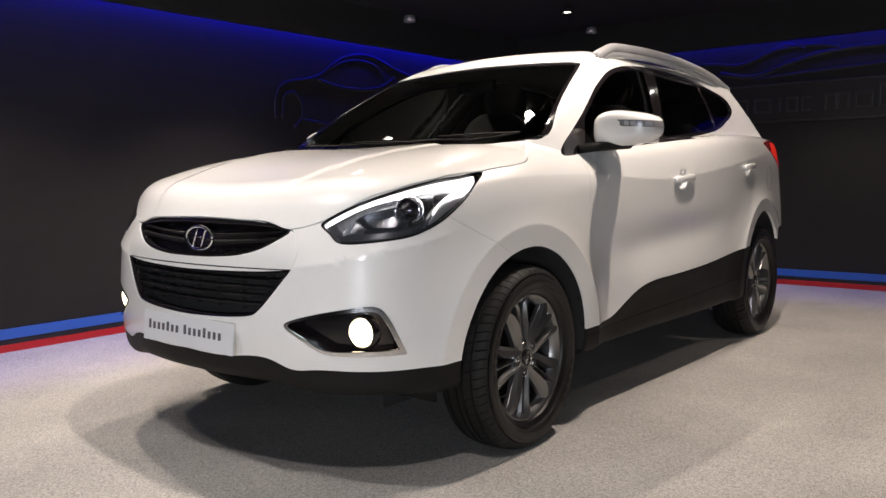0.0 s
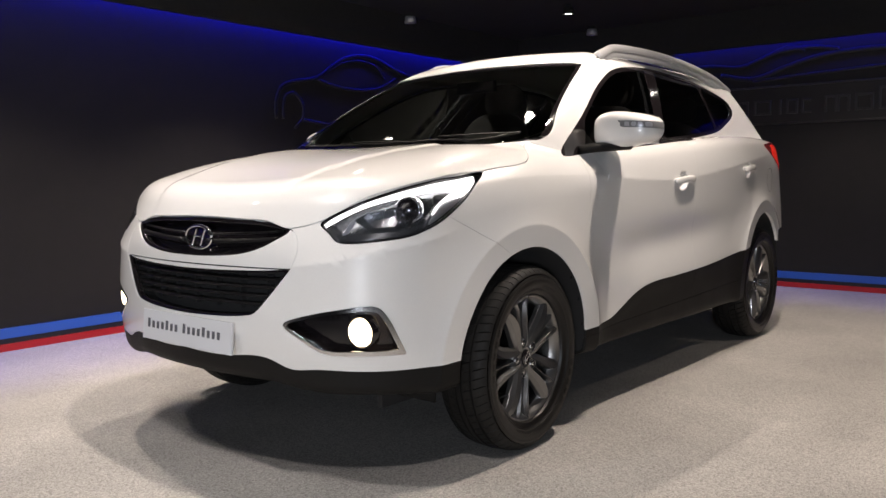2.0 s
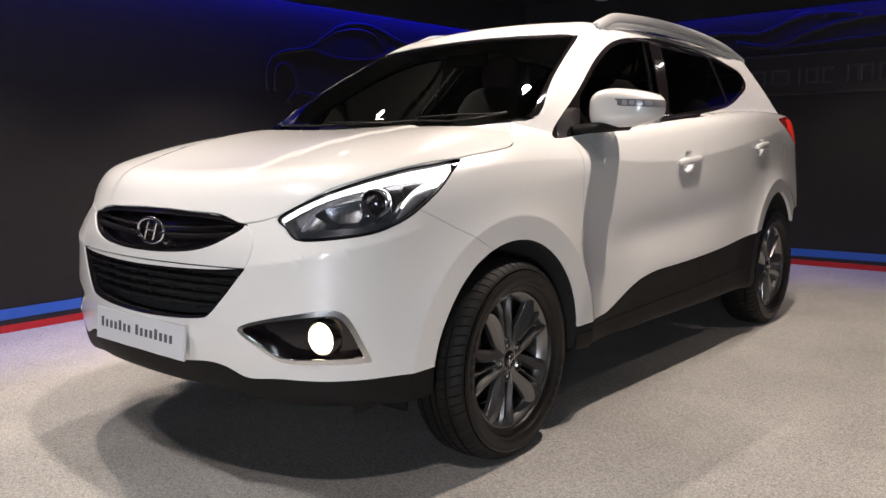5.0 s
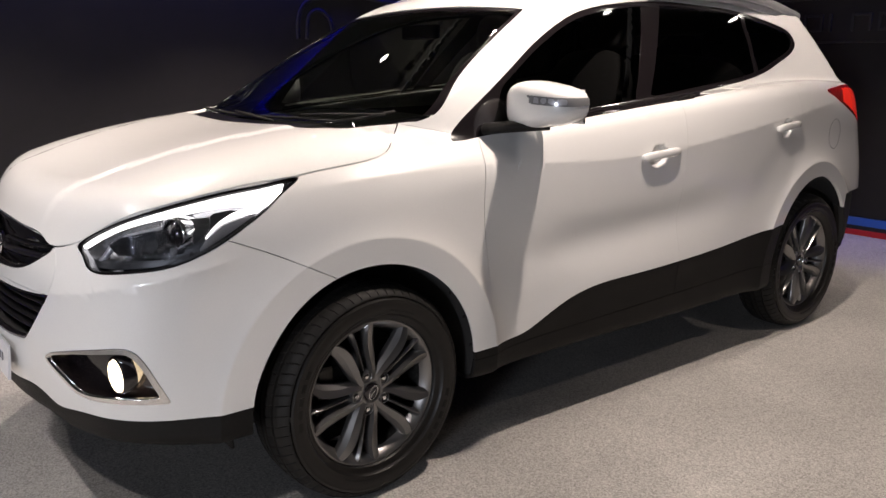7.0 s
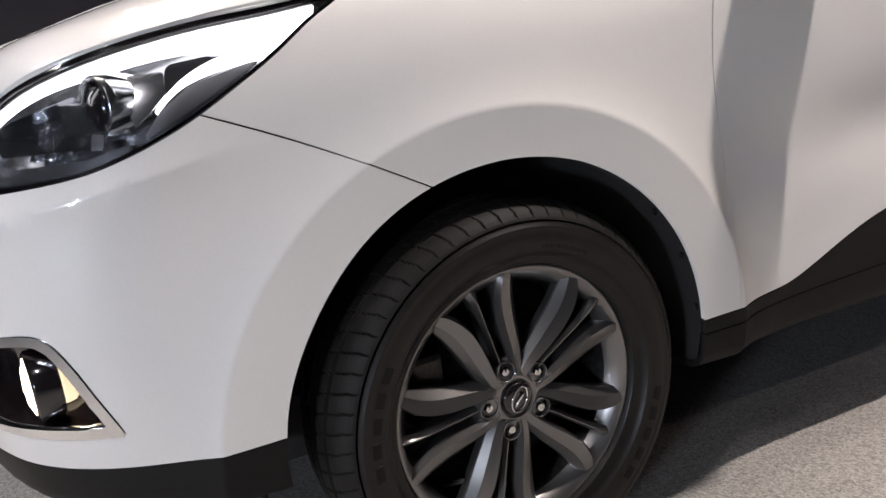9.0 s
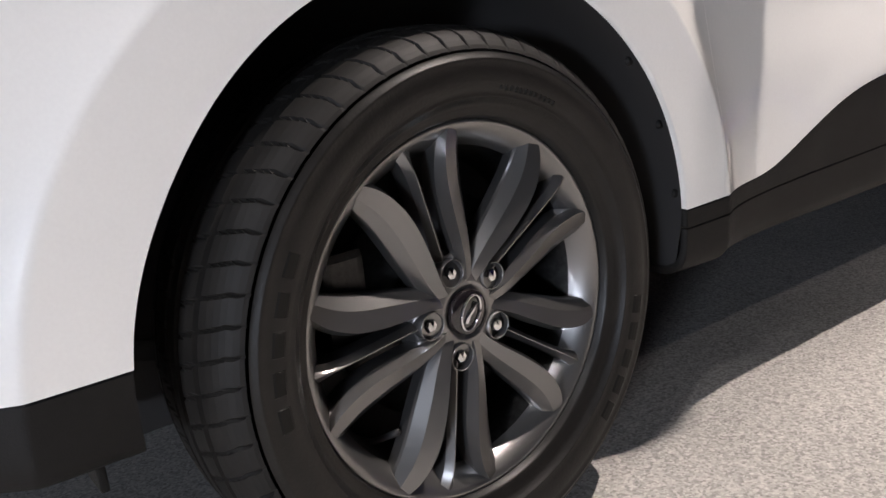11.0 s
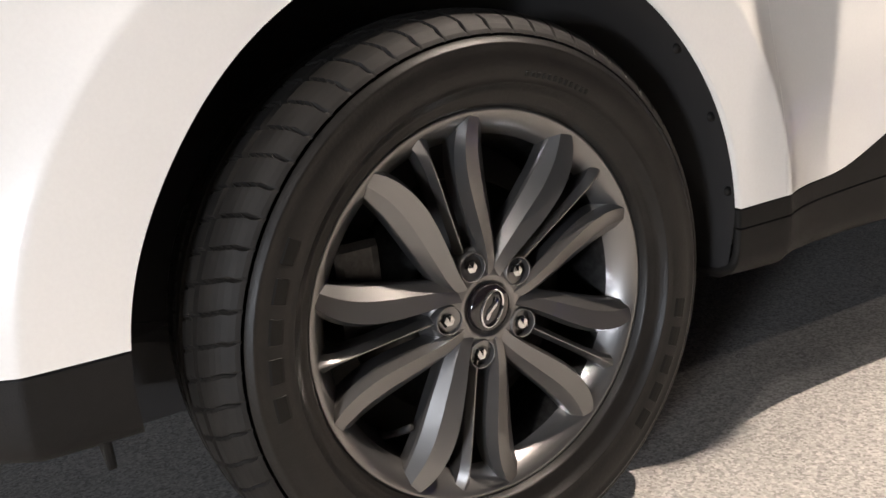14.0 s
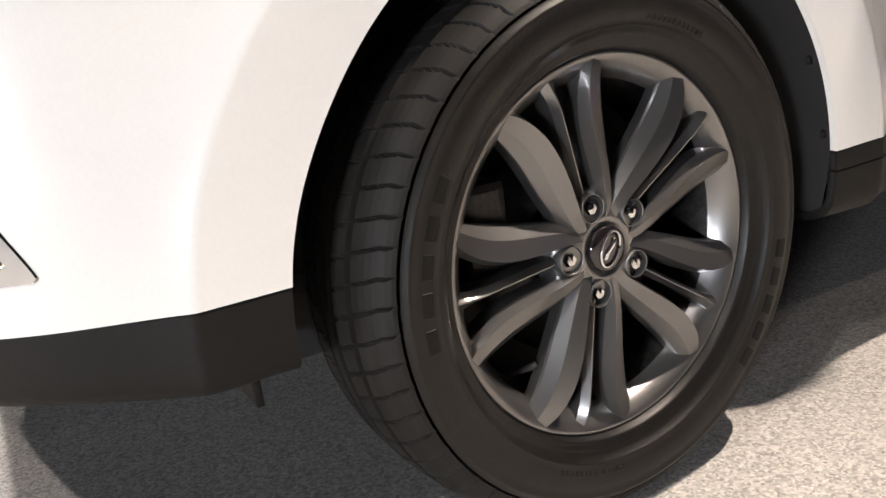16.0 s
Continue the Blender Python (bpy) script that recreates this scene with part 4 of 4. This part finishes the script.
# wipers
for x0, y0, x1, y1 in ((-0.38, 0.0, 0.30, 0.02), (0.16, 0.02, 0.66, 0.20)):
    q = np.linspace(0, 1, 9)
    p = np.stack([x0 + (x1 - x0) * q, cowl(np.abs(x0 + (x1 - x0) * q)) + 0.075, 1.17 + 0 * q], 1)
    p = onto(body, p, 10) + np.array([0, -0.004, 0.010])
    wiper = tube("wiper", p, 0.006, 0.005, TRIM, car, "black wiper", n=8)
    tube("wiper_arm", [p[4] + (0, -0.005, 0.012), p[4] * 0.55 + p[8] * 0.45 + (0, -0.03, 0.006), p[8] + (0.03, -0.06, -0.006)], 0.008, 0.004, TRIM, wiper, n=8)
# ---- nose: lamps, grilles, badge, plate ----
def deep(name, tests, material, depth, parent, gap=0.0, label=""):
    """A floor sunk behind an opening, with the walls that lead down to it."""
    V, T = cut(*tests, gap=gap)
    N = unit(slope(body, V))
    ahead = unit(N * 0.35 + np.array([0, -1.0, 0]))
    e = np.concatenate([T[:, (0, 1)], T[:, (1, 2)], T[:, (2, 0)]])
    key = np.sort(e, 1)
    _, first, count = np.unique(key, axis=0, return_index=True, return_counts=True)
    rim = e[first[count == 1]]
    n = len(V)
    tris = np.concatenate([T + n, np.stack([rim[:, 0], rim[:, 1], rim[:, 1] + n], 1), np.stack([rim[:, 0], rim[:, 1] + n, rim[:, 0] + n], 1)])
    return tagged(raw(name, np.concatenate([V - 0.004 * N, V - depth * ahead]), tris, material, parent, smooth=False), label)


def disc(name, at, axis, profile, material, parent, n=32, label=""):
    """A turned part that stands at a place and points along an axis."""
    V, F = lathe(profile, n)
    q = Vector((1, 0, 0)).rotation_difference(Vector(axis)).to_matrix()
    return tagged(raw(name, V @ np.array(q).T + np.array(at), F, material, parent), label)


GUIDE = spline([-0.132, -0.114, -0.032, 0.043, 0.102, 0.155, 0.193, 0.24, 0.30, 0.34, 0.40], [0.866, 0.876, 0.917, 0.944, 0.959, 0.969, 0.977, 0.983, 0.982, 0.977, 0.972])
HOOK = spline([0.217, 0.229, 0.249, 0.276, 0.305, 0.352], [0.875, 0.896, 0.926, 0.949, 0.961, 0.967])
for s, sidename in ((1, left), (-1, right)):
    # headlamp
    unit_lamp = deep("headlamp", [sidename, g_lamp], LAMP_GREY, 0.075, car, label="clear headlamp with lit white light guide")
    u_of = lambda P: (np.abs(P[:, 0]) + P[:, 1]) / 2 ** 0.5
    zone = lambda outline: (lambda P: np.maximum(inside_of(np.array(outline), u_of(P), P[:, 2]), g_lamp(P) + 0.011))
    guide = lambda P: np.maximum.reduce([GUIDE(u_of(P)) - P[:, 2], g_lamp(P) + 0.0065, u_of(P) - 0.392])
    panel("light_guide", [sidename, guide], DAYLIGHT, 0.012, 0.0, 0.012, unit_lamp, "glowing white light guide")
    # pale hook lit by the guide; that brightness is put in as glow
    hook = lambda P: np.maximum.reduce([np.abs(P[:, 2] - HOOK(u_of(P))) - 0.0045 - 0.004 * step(0.24, 0.30, u_of(P)), g_lamp(P) + 0.010, 0.232 - u_of(P), u_of(P) - 0.36])
    panel("light_hook", [sidename, hook], DAYLIGHT, 0.010, 0.0, 0.012, unit_lamp)
    panel("dark_notch", [sidename, zone([(0.302, 0.968), (0.282, 0.973), (0.241, 0.968), (0.237, 0.961), (0.243, 0.928), (0.272, 0.952)])], LAMP_BLACK, 0.010, 0.0, 0.016, unit_lamp)
    panel("side_reflector", [sidename, zone([(0.212, 0.862), (0.237, 0.902), (0.270, 0.934), (0.330, 0.955), (0.360, 0.960), (0.281, 0.885), (0.25, 0.87)])], LAMP_PALE, 0.010, 0.0, 0.014, unit_lamp, "pale grey side reflector")
    panel("silver_wing", [sidename, zone([(0.186, 0.961), (0.234, 0.961), (0.242, 0.928), (0.226, 0.908), (0.204, 0.886), (0.200, 0.929)])], REFLECTOR, 0.010, 0.0, 0.020, unit_lamp)
    panel("lower_bezel", [sidename, zone([(-0.10, 0.850), (0.14, 0.855), (0.20, 0.868), (0.19, 0.848), (0.13, 0.838), (-0.09, 0.828)])], LAMP_GREY, 0.02, 0.0, 0.026, unit_lamp)
    panel("clear_block", [sidename, zone([(0.145, 0.886), (0.163, 0.885), (0.163, 0.864), (0.145, 0.865)])], REFLECTOR, 0.01, 0.0, 0.020, unit_lamp)
    edge = lambda P: -g_lamp(P) - 0.006
    panel("lamp_rim", [sidename, g_lamp, edge], GLOSSY, 0.012, 0.001, 0.002, unit_lamp)
    deep("turn_reflector", [sidename, zone([(-0.030, 0.885), (0.007, 0.906), (0.102, 0.927), (0.118, 0.886), (0.099, 0.865), (0.006, 0.862)])], LAMP_GREY, 0.06, unit_lamp)
    for k in range(7):
        u0 = -0.012 + 0.0175 * k
        panel("reflector_flute", [sidename, zone([(u0, 0.868), (u0 + 0.004, 0.868), (u0 + 0.007, 0.912 + 0.0022 * k), (u0 + 0.003, 0.910 + 0.0022 * k)])], REFLECTOR, 0.012, 0.0, 0.050, unit_lamp)
    panel("bezel_step", [sidename, zone([(-0.075, 0.846), (-0.040, 0.893), (0.012, 0.918), (0.110, 0.942), (0.112, 0.936), (0.012, 0.911), (-0.034, 0.889), (-0.066, 0.846)])], LAMP_PALE, 0.016, 0.0, 0.022, unit_lamp)
    c = (s * 0.752, -0.548, 0.913)
    disc("projector_ring", c, (0.45 * s, -1, 0.06), [(-0.05, 0.048), (0.006, 0.044), (0.010, 0.040), (0.0, 0.036), (-0.02, 0.034)], REFLECTOR, unit_lamp, 36)
    disc("projector_lens", c, (0.45 * s, -1, 0.06), [(0.012, 0.001), (0.010, 0.015), (0.004, 0.027), (-0.010, 0.035)], GLOSSY, unit_lamp, 32)
    panel("lens", [sidename, g_lamp], LENS, 0.004, 0.001, 0.0005, unit_lamp, "clear curved lens")
    # fog lamp
    bay = deep("fog_lamp", [sidename, lambda P: g_fog(P) + 0.004], GLOSSY, 0.055, car, label="fog lamp in a gloss black bay, lit")
    rim_w = lambda P: 0.007 + 0.008 * step(-0.25, 0.05, u_of(P))
    panel("chrome_bezel", [sidename, g_fog, lambda P: -g_fog(P) - rim_w(P)], CHROME, 0.014, 0.0, -0.003, bay, "chrome surround")
    c = (s * 0.690, -0.722, 0.533)
    disc("lamp_ring", (c[0], c[1] + 0.012, c[2]), (0.12 * s, -1, 0), [(-0.03, 0.055), (0.004, 0.054), (0.008, 0.050), (0.0, 0.046)], GLOSSY, bay, 32)
    disc("lamp_lens", (c[0], c[1] + 0.008, c[2]), (0.12 * s, -1, 0), [(0.012, 0.001), (0.010, 0.025), (0.004, 0.043), (-0.02, 0.047)], FOG_LIT, bay, 32, "glowing warm lens")

# upper grille with its wings and the badge
grille = deep("upper_grille", [g_grille], GLOSSY, 0.05, car, label="gloss black upper grille")
panel("grille_rim", [g_grille, lambda P: -g_grille(P) - 0.007], GLOSSY, 0.02, 0.0, 0.004, grille)
for s in (1, -1):
    q = np.linspace(0.07, 0.40, 14)
    for lift, w in ((0.0, 0.010), (0.026, 0.004)):
        z = 0.815 + lift + 0.075 * q ** 1.6 - 0.012
        y = NOSE(z) + SWEEP[0] * q ** 2 + 0.024
        tube("grille_wing", np.stack([s * q, y, z], 1), 0.012, w, SLAT, grille, n=8)
badge_at = np.array([0.050, float(NOSE(0.822)) - 0.004, 0.820])
a = np.linspace(0, 2 * np.pi, 41)
ring = np.stack([0.076 * np.cos(a), -0.35 * 0.040 * np.sin(a) * 0 + 0.0 * a, 0.040 * np.sin(a)], 1)
badge = tube("badge", badge_at + ring, 0.0055, 0.006, CHROME, car, "oval chrome badge", n=10, up=(0, 1, 0))
for pts in (((-0.040, -0.030), (-0.026, -0.004), (-0.010, 0.030)), ((0.010, -0.030), (0.026, 0.004), (0.040, 0.030)), ((-0.030, 0.002), (0.0, 0.004), (0.030, -0.002))):
    tube("badge_bar", [badge_at + np.array([x, 0, z]) for x, z in bezier(pts, 4)], 0.0040, 0.005, CHROME, badge, n=8, up=(0, 1, 0))

# lower grille with level slats
mouth = deep("lower_grille", [g_mouth], MATT, 0.07, car, label="black lower grille with level slats")
panel("grille_rim", [g_mouth, lambda P: -g_mouth(P) - 0.006], GLOSSY, 0.02, 0.0, 0.004, mouth)
for z, w in ((0.690, 0.44), (0.662, 0.415), (0.634, 0.39), (0.606, 0.36)):
    q = np.linspace(-w, w, 25)
    y = NOSE(z + 0 * q) + SWEEP[0] * q ** 2 + 0.040
    tube("slat", np.stack([q, y, z + 0.012 * q * q], 1), 0.020, 0.0055, SLAT, mouth, n=8, power=3)
for x in np.linspace(-0.36, 0.36, 7):
    block("rib", (x - 0.003, float(NOSE(0.65)) + SWEEP[0] * x * x + 0.045, 0.585), (x + 0.003, float(NOSE(0.65)) + SWEEP[0] * x * x + 0.075, 0.705), MATT, mouth)

# show plate: white board, its words drawn as plain bars
plate = tagged(new("show_plate"), "white show plate with dark lettering bars", "plate")
turn = pose(0.021, -0.900, 0.494, -5, 0, 0)
board = block("board", (-0.266, -0.004, -0.054), (0.266, 0.004, 0.054), PLATE, plate, bevel=0.002, turn=turn)
x = -0.232
for count in (7, 8):
    for k in range(count):
        high = 0.033 if k in (0, 4) else 0.025
        block("print", (x, -0.0052, -0.010), (x + 0.0150, -0.0042, high - 0.010), INK, plate, turn=turn)
        x += 0.0285
    x += 0.020
# ---- wheels ----
def spoke(path, half, crest, side=0, foot=0.028):
    """A wheel spoke with crisp ridges; path: (angle in degrees, radius, x); side: where its broad face turns."""
    q = loop([(a, r, x, h, c) for (a, r, x), h, c in zip(path, half, crest)], False, 3)
    p = np.stack([q[:, 2], q[:, 1] * np.cos(np.radians(q[:, 0])), q[:, 1] * np.sin(np.radians(q[:, 0]))], 1)
    d = np.gradient(p, axis=0)
    d[:, 0] = 0
    d = unit(d)
    t = np.stack([0 * d[:, 0], -d[:, 2], d[:, 1]], 1)
    if side:
        outline = ((-1.0, 0, -foot), (-1.0, 0, -0.004), (-0.72, 1.0, 0.0), (0.30, 0.42, -0.0015), (0.93, 0, -0.009), (1.0, 0, -0.013), (1.0, 0, -foot))
    else:
        outline = ((-1.0, 0, -foot), (-1.0, 0, -0.004), (-0.12, 1.0, 0.0), (0.12, 1.0, 0.0), (1.0, 0, -0.004), (1.0, 0, -foot))
    V, F, n = [], [], len(p)
    lines = [p + t * (q[:, 3] * u * (side or 1))[:, None] + np.outer(q[:, 4] * k + drop, (1, 0, 0)) for u, k, drop in outline]
    for one, two in zip(lines[:-1], lines[1:]):
        base = sum(len(v) for v in V)
        V += [one, two]
        F += [[base + i, base + i + 1, base + n + i + 1, base + n + i] for i in range(n - 1)]
    return np.concatenate(V), F


def build_wheel(parent):
    """Alloy wheel about the x axis, its face to +x."""
    V, F = lathe([(0.046, 0.2050), (0.052, 0.2085), (0.060, 0.2135), (0.068, 0.2205), (0.0735, 0.2265), (0.0765, 0.2310), (0.0775, 0.2340), (0.0760, 0.2362), (0.071, 0.2362)], 128)
    wheel = raw("wheel", V, F, ALLOY, parent)
    tagged(wheel, "dark grey alloy wheel with fifteen curved spokes")
    # barrel darker than the lip: the recess's shade is put into its colour
    V, F = lathe([(-0.085, 0.222), (-0.09, 0.210), (-0.05, 0.198), (0.0, 0.194), (0.030, 0.199), (0.0465, 0.2052)], 96)
    raw("barrel", V, F, DARK_STEEL, wheel)
    rings = [(0.068, 0.2342), (0.0718, 0.2354), (0.0850, 0.239), (0.0890, 0.2425), (0.0885, 0.2460), (0.0930, 0.2480), (0.0925, 0.2500), (0.0980, 0.2545), (0.1022, 0.2605), (0.1040, 0.2612), (0.1046, 0.2630), (0.1040, 0.2650), (0.1068, 0.270), (0.1095, 0.281), (0.1100, 0.292), (0.1080, 0.3015), (0.1092, 0.3030), (0.1080, 0.3055), (0.1050, 0.3085), (0.1035, 0.3120)]
    V, F = lathe(rings + [(0.1015, 0.3150)] + [(-x, r) for x, r in ([(0.1015, 0.3150)] + rings[::-1])], 160)
    keep = [f for k, f in enumerate(F.tolist()) if k // 160 != 19]
    tagged(raw("tyre", V, keep, RUBBER, wheel), "black tyre with a used tread")
    pitch = 2 * np.pi / 66

    def groove(x, r, a):
        ph = ((a + 0.9 * np.abs(x)) % pitch) / pitch
        deep_cut = np.where(ph < 0.085, -0.0050, 0.0)
        return (deep_cut if abs(x) < 0.0985 else deep_cut * 0.3) if abs(x) > 0.0575 else (deep_cut * 0.7 if 0.017 < abs(x) < 0.0485 else 0 * a)

    across = [(0.1015, 0.3150), (0.0995, 0.3195), (0.0955, 0.3250), (0.0905, 0.3302), (0.0850, 0.3345), (0.0780, 0.3385), (0.0690, 0.3418), (0.0580, 0.3440), (0.0570, 0.3370), (0.0490, 0.3375), (0.0480, 0.3455), (0.032, 0.3468), (0.0175, 0.3474), (0.0165, 0.3400), (0.0085, 0.3400), (0.0075, 0.3478)]
    V, F = lathe(across + [(-x, r) for x, r in across[::-1]], 66 * 12, groove)
    raw("tread", V, F, TREAD, wheel, smooth=False)
    # raised sidewall lettering, as plain bars
    bars_v, bars_f = [], []
    for start, count, wide, r0, r1 in ((149, 5, 8.0, 0.272, 0.294), (-48, 5, 8.0, 0.272, 0.294), (60, 12, 1.7, 0.268, 0.277), (240, 14, 1.6, 0.268, 0.277)):
        for k in range(count):
            a0, a1 = radians(start + k * wide), radians(start + (k + 0.70) * wide)
            base = len(bars_v)
            for j in range(5):
                r = r0 + (r1 - r0) * j / 4
                flat = float(np.interp(r, [0.252, 0.270, 0.281, 0.292, 0.3015], [0.0970, 0.1068, 0.1095, 0.1100, 0.1080])) + (0.0011 if 0 < j < 4 else -0.001)
                bars_v += [(flat - 0.002, r * np.cos(a0), r * np.sin(a0)), (flat, r * np.cos(a0 + 0.004), r * np.sin(a0 + 0.004)), (flat, r * np.cos(a1 - 0.004), r * np.sin(a1 - 0.004)), (flat - 0.002, r * np.cos(a1), r * np.sin(a1))]
            bars_f += [[base + 4 * j + i, base + 4 * j + i + 1, base + 4 * j + i + 5, base + 4 * j + i + 4] for j in range(4) for i in range(3)]
    tagged(raw("sidewall_print", bars_v, bars_f, PRINT, wheel, smooth=False), kind="stuff")
    # hub dish
    V, F = lathe([(0.025, 0.080), (0.050, 0.076), (0.0570, 0.070), (0.0610, 0.055), (0.0640, 0.040), (0.0650, 0.034), (0.0620, 0.0325), (0.0620, 0.001)], 64)
    raw("hub", V, F, ALLOY, wheel)
    V, F = lathe([(0.062, 0.0295), (0.0675, 0.0288), (0.0695, 0.0270), (0.0705, 0.015), (0.0707, 0.0005)], 40)
    cap = raw("centre_cap", V, F, GLOSSY, wheel)
    a = np.linspace(0, 2 * np.pi, 33)
    tube("cap_badge", np.stack([0.0718 + 0 * a, 0.0150 * np.cos(a) + 0.0060 * np.sin(a), 0.0212 * np.sin(a)], 1), 0.0016, 0.0018, CHROME, cap, n=6, up=(1, 0, 0))
    tube("cap_badge_bar", [(0.0718, -0.0085, -0.012), (0.0718, -0.004, -0.003), (0.0718, 0.004, 0.003), (0.0718, 0.0085, 0.012)], 0.0036, 0.0016, CHROME, cap, n=6, up=(1, 0, 0))
    for k in range(5):
        base = -107 + 72 * k
        # slim spoke outside each nut
        path = [(base, r, x) for r, x in ((0.060, 0.050), (0.085, 0.054), (0.125, 0.060), (0.165, 0.066), (0.200, 0.0700), (0.226, 0.0705))]
        V, F = spoke(path, [0.009, 0.0070, 0.0060, 0.0060, 0.0072, 0.012], [0.007] * 5 + [0.002])
        raw("slim_spoke", V, F, ALLOY, wheel)
        for s in (1, -1):
            path = [(base + s * a, r, x) for a, r, x in ((37, 0.032, 0.060), (32, 0.050, 0.062), (26.5, 0.072, 0.064), (22.0, 0.096, 0.0655), (19.0, 0.122, 0.067), (17.2, 0.148, 0.0685), (16.6, 0.172, 0.0700), (17.1, 0.196, 0.0712), (18.4, 0.216, 0.0722), (20.0, 0.2335, 0.0732))]
            V, F = spoke(path, [0.010, 0.0120, 0.0145, 0.0172, 0.0198, 0.0215, 0.0220, 0.0208, 0.0180, 0.0120], [0.002, 0.005, 0.008, 0.011, 0.013, 0.0135, 0.0125, 0.010, 0.006, 0.001], s)
            raw("curved_spoke", V, F, ALLOY, wheel)
        c, n = np.cos(radians(base)) * 0.05715, np.sin(radians(base)) * 0.05715
        V, F = lathe([(0.050, 0.0185), (0.0675, 0.0180), (0.0680, 0.0172), (0.0665, 0.0166)], 28)
        raw("seat_rim", V + np.array([0, c, n]), F, ALLOY, wheel)
        V, F = lathe([(0.0670, 0.0170), (0.0540, 0.0150), (0.0520, 0.001)], 24)
        raw("nut_seat", V + np.array([0, c, n]), F, MATT, wheel)
        V, F = lathe([(0.045, 0.0092), (0.0625, 0.0090), (0.0660, 0.0070), (0.0672, 0.0010)], 6 if k != 1 else 12)
        raw("wheel_nut", V + np.array([0, c, n]), F, CHROME, wheel, smooth=False)
    # valve, brake
    a = radians(-134)
    tube("valve", [(x, r * np.cos(a), r * np.sin(a)) for x, r in ((0.015, 0.193), (0.030, 0.184), (0.046, 0.172), (0.052, 0.167))], [0.006, 0.0045, 0.004, 0.005], 0.0045, MATT, wheel, n=8)
    V, F = lathe([(-0.01, 0.06), (0.012, 0.065), (0.012, 0.085), (0.002, 0.09), (0.002, 0.148), (-0.022, 0.148), (-0.022, 0.06)], 64)
    raw("brake_disc", V, F, DARK_STEEL, wheel)
    block("brake_caliper", (-0.055, -0.175, -0.02), (0.030, -0.115, 0.11), DARK_STEEL, wheel, bevel=0.012)
    V, F = lathe([(-0.085, 0.216), (-0.04, 0.194), (-0.035, 0.001)], 48)
    raw("inner_dish", V, F, MATT, wheel)
    return wheel


first_wheel = build_wheel(car)
first_wheel.matrix_basis = pose(0.780, 0, AXLE_Z, 0, 0, 1.8)


def wheel_copy(m):
    made = {}
    for o in (first_wheel, *first_wheel.children_recursive):
        made[o] = o.copy()
        scene.collection.objects.link(made[o])
        made[o].parent = made.get(o.parent, o.parent)
    made[first_wheel].matrix_basis = m


wheel_copy(pose(0.775, 2.64, AXLE_Z, 25, 0, 0))
wheel_copy(pose(-0.779, 0, AXLE_Z, 0, 0, 180))
wheel_copy(pose(-0.775, 2.64, AXLE_Z, 0, 0, 180))
# ---- what shows through the glass: seats, wheel, dashboard ----
def pillow(half, power=3.0):
    return lambda p: ((np.abs(p[..., 0] / half[0]) ** power + np.abs(p[..., 1] / half[1]) ** power + np.abs(p[..., 2] / half[2]) ** power) ** (1 / power) - 1) * min(half)


def cushion(name, half, m, material, parent, cell=0.03):
    f = pillow(half)
    lim = [h + 2 * cell for h in half]
    V, T = skin(f, [-q for q in lim], lim, cell)
    ob = raw(name, V, T, material, parent, slope(f, V))
    ob.matrix_local = m
    return ob


for x in (0.36, -0.36):
    seat = cushion("seat", (0.25, 0.27, 0.09), pose(x, 1.22, 0.68, 8, 0, 0), CLOTH, car)
    cushion("backrest", (0.24, 0.085, 0.33), pose(0, 0.30, 0.36, -24, 0, 0), CLOTH, seat)
    cushion("headrest", (0.13, 0.055, 0.095), pose(0, 0.50, 0.74, -16, 0, 0), CLOTH, seat)
bench = cushion("rear_seat", (0.62, 0.26, 0.09), pose(0, 2.12, 0.70, 6, 0, 0), CLOTH, car, 0.045)
cushion("backrest", (0.62, 0.08, 0.32), pose(0, 0.32, 0.34, -26, 0, 0), CLOTH, bench, 0.045)
for x in (0.36, -0.36):
    cushion("headrest", (0.12, 0.05, 0.08), pose(x, 0.50, 0.68, -14, 0, 0), CLOTH, bench)
cushion("dashboard", (0.66, 0.24, 0.13), pose(0, 0.56, 1.02), TRIM, car, 0.045)
block("cabin_floor", (-0.7, 0.3, 0.40), (0.7, 3.1, 0.45), MATT, car)
a = np.linspace(0, 2 * np.pi, 33)
rim = np.stack([0.36 + 0.18 * np.cos(a), 0.86 + 0.07 * np.sin(a), 1.02 + 0.165 * np.sin(a)], 1)
steering = tube("steering_wheel", rim, 0.014, 0.014, TRIM, car, n=8, up=(0, 1, 0.4))
tube("spoke_bar", [(0.20, 0.86, 1.02), (0.36, 0.87, 1.01), (0.52, 0.86, 1.02)], 0.03, 0.012, TRIM, steering, n=8)
block("rear_view_mirror", (-0.12, 0.83, 1.44), (0.12, 0.86, 1.50), TRIM, car, bevel=0.012)
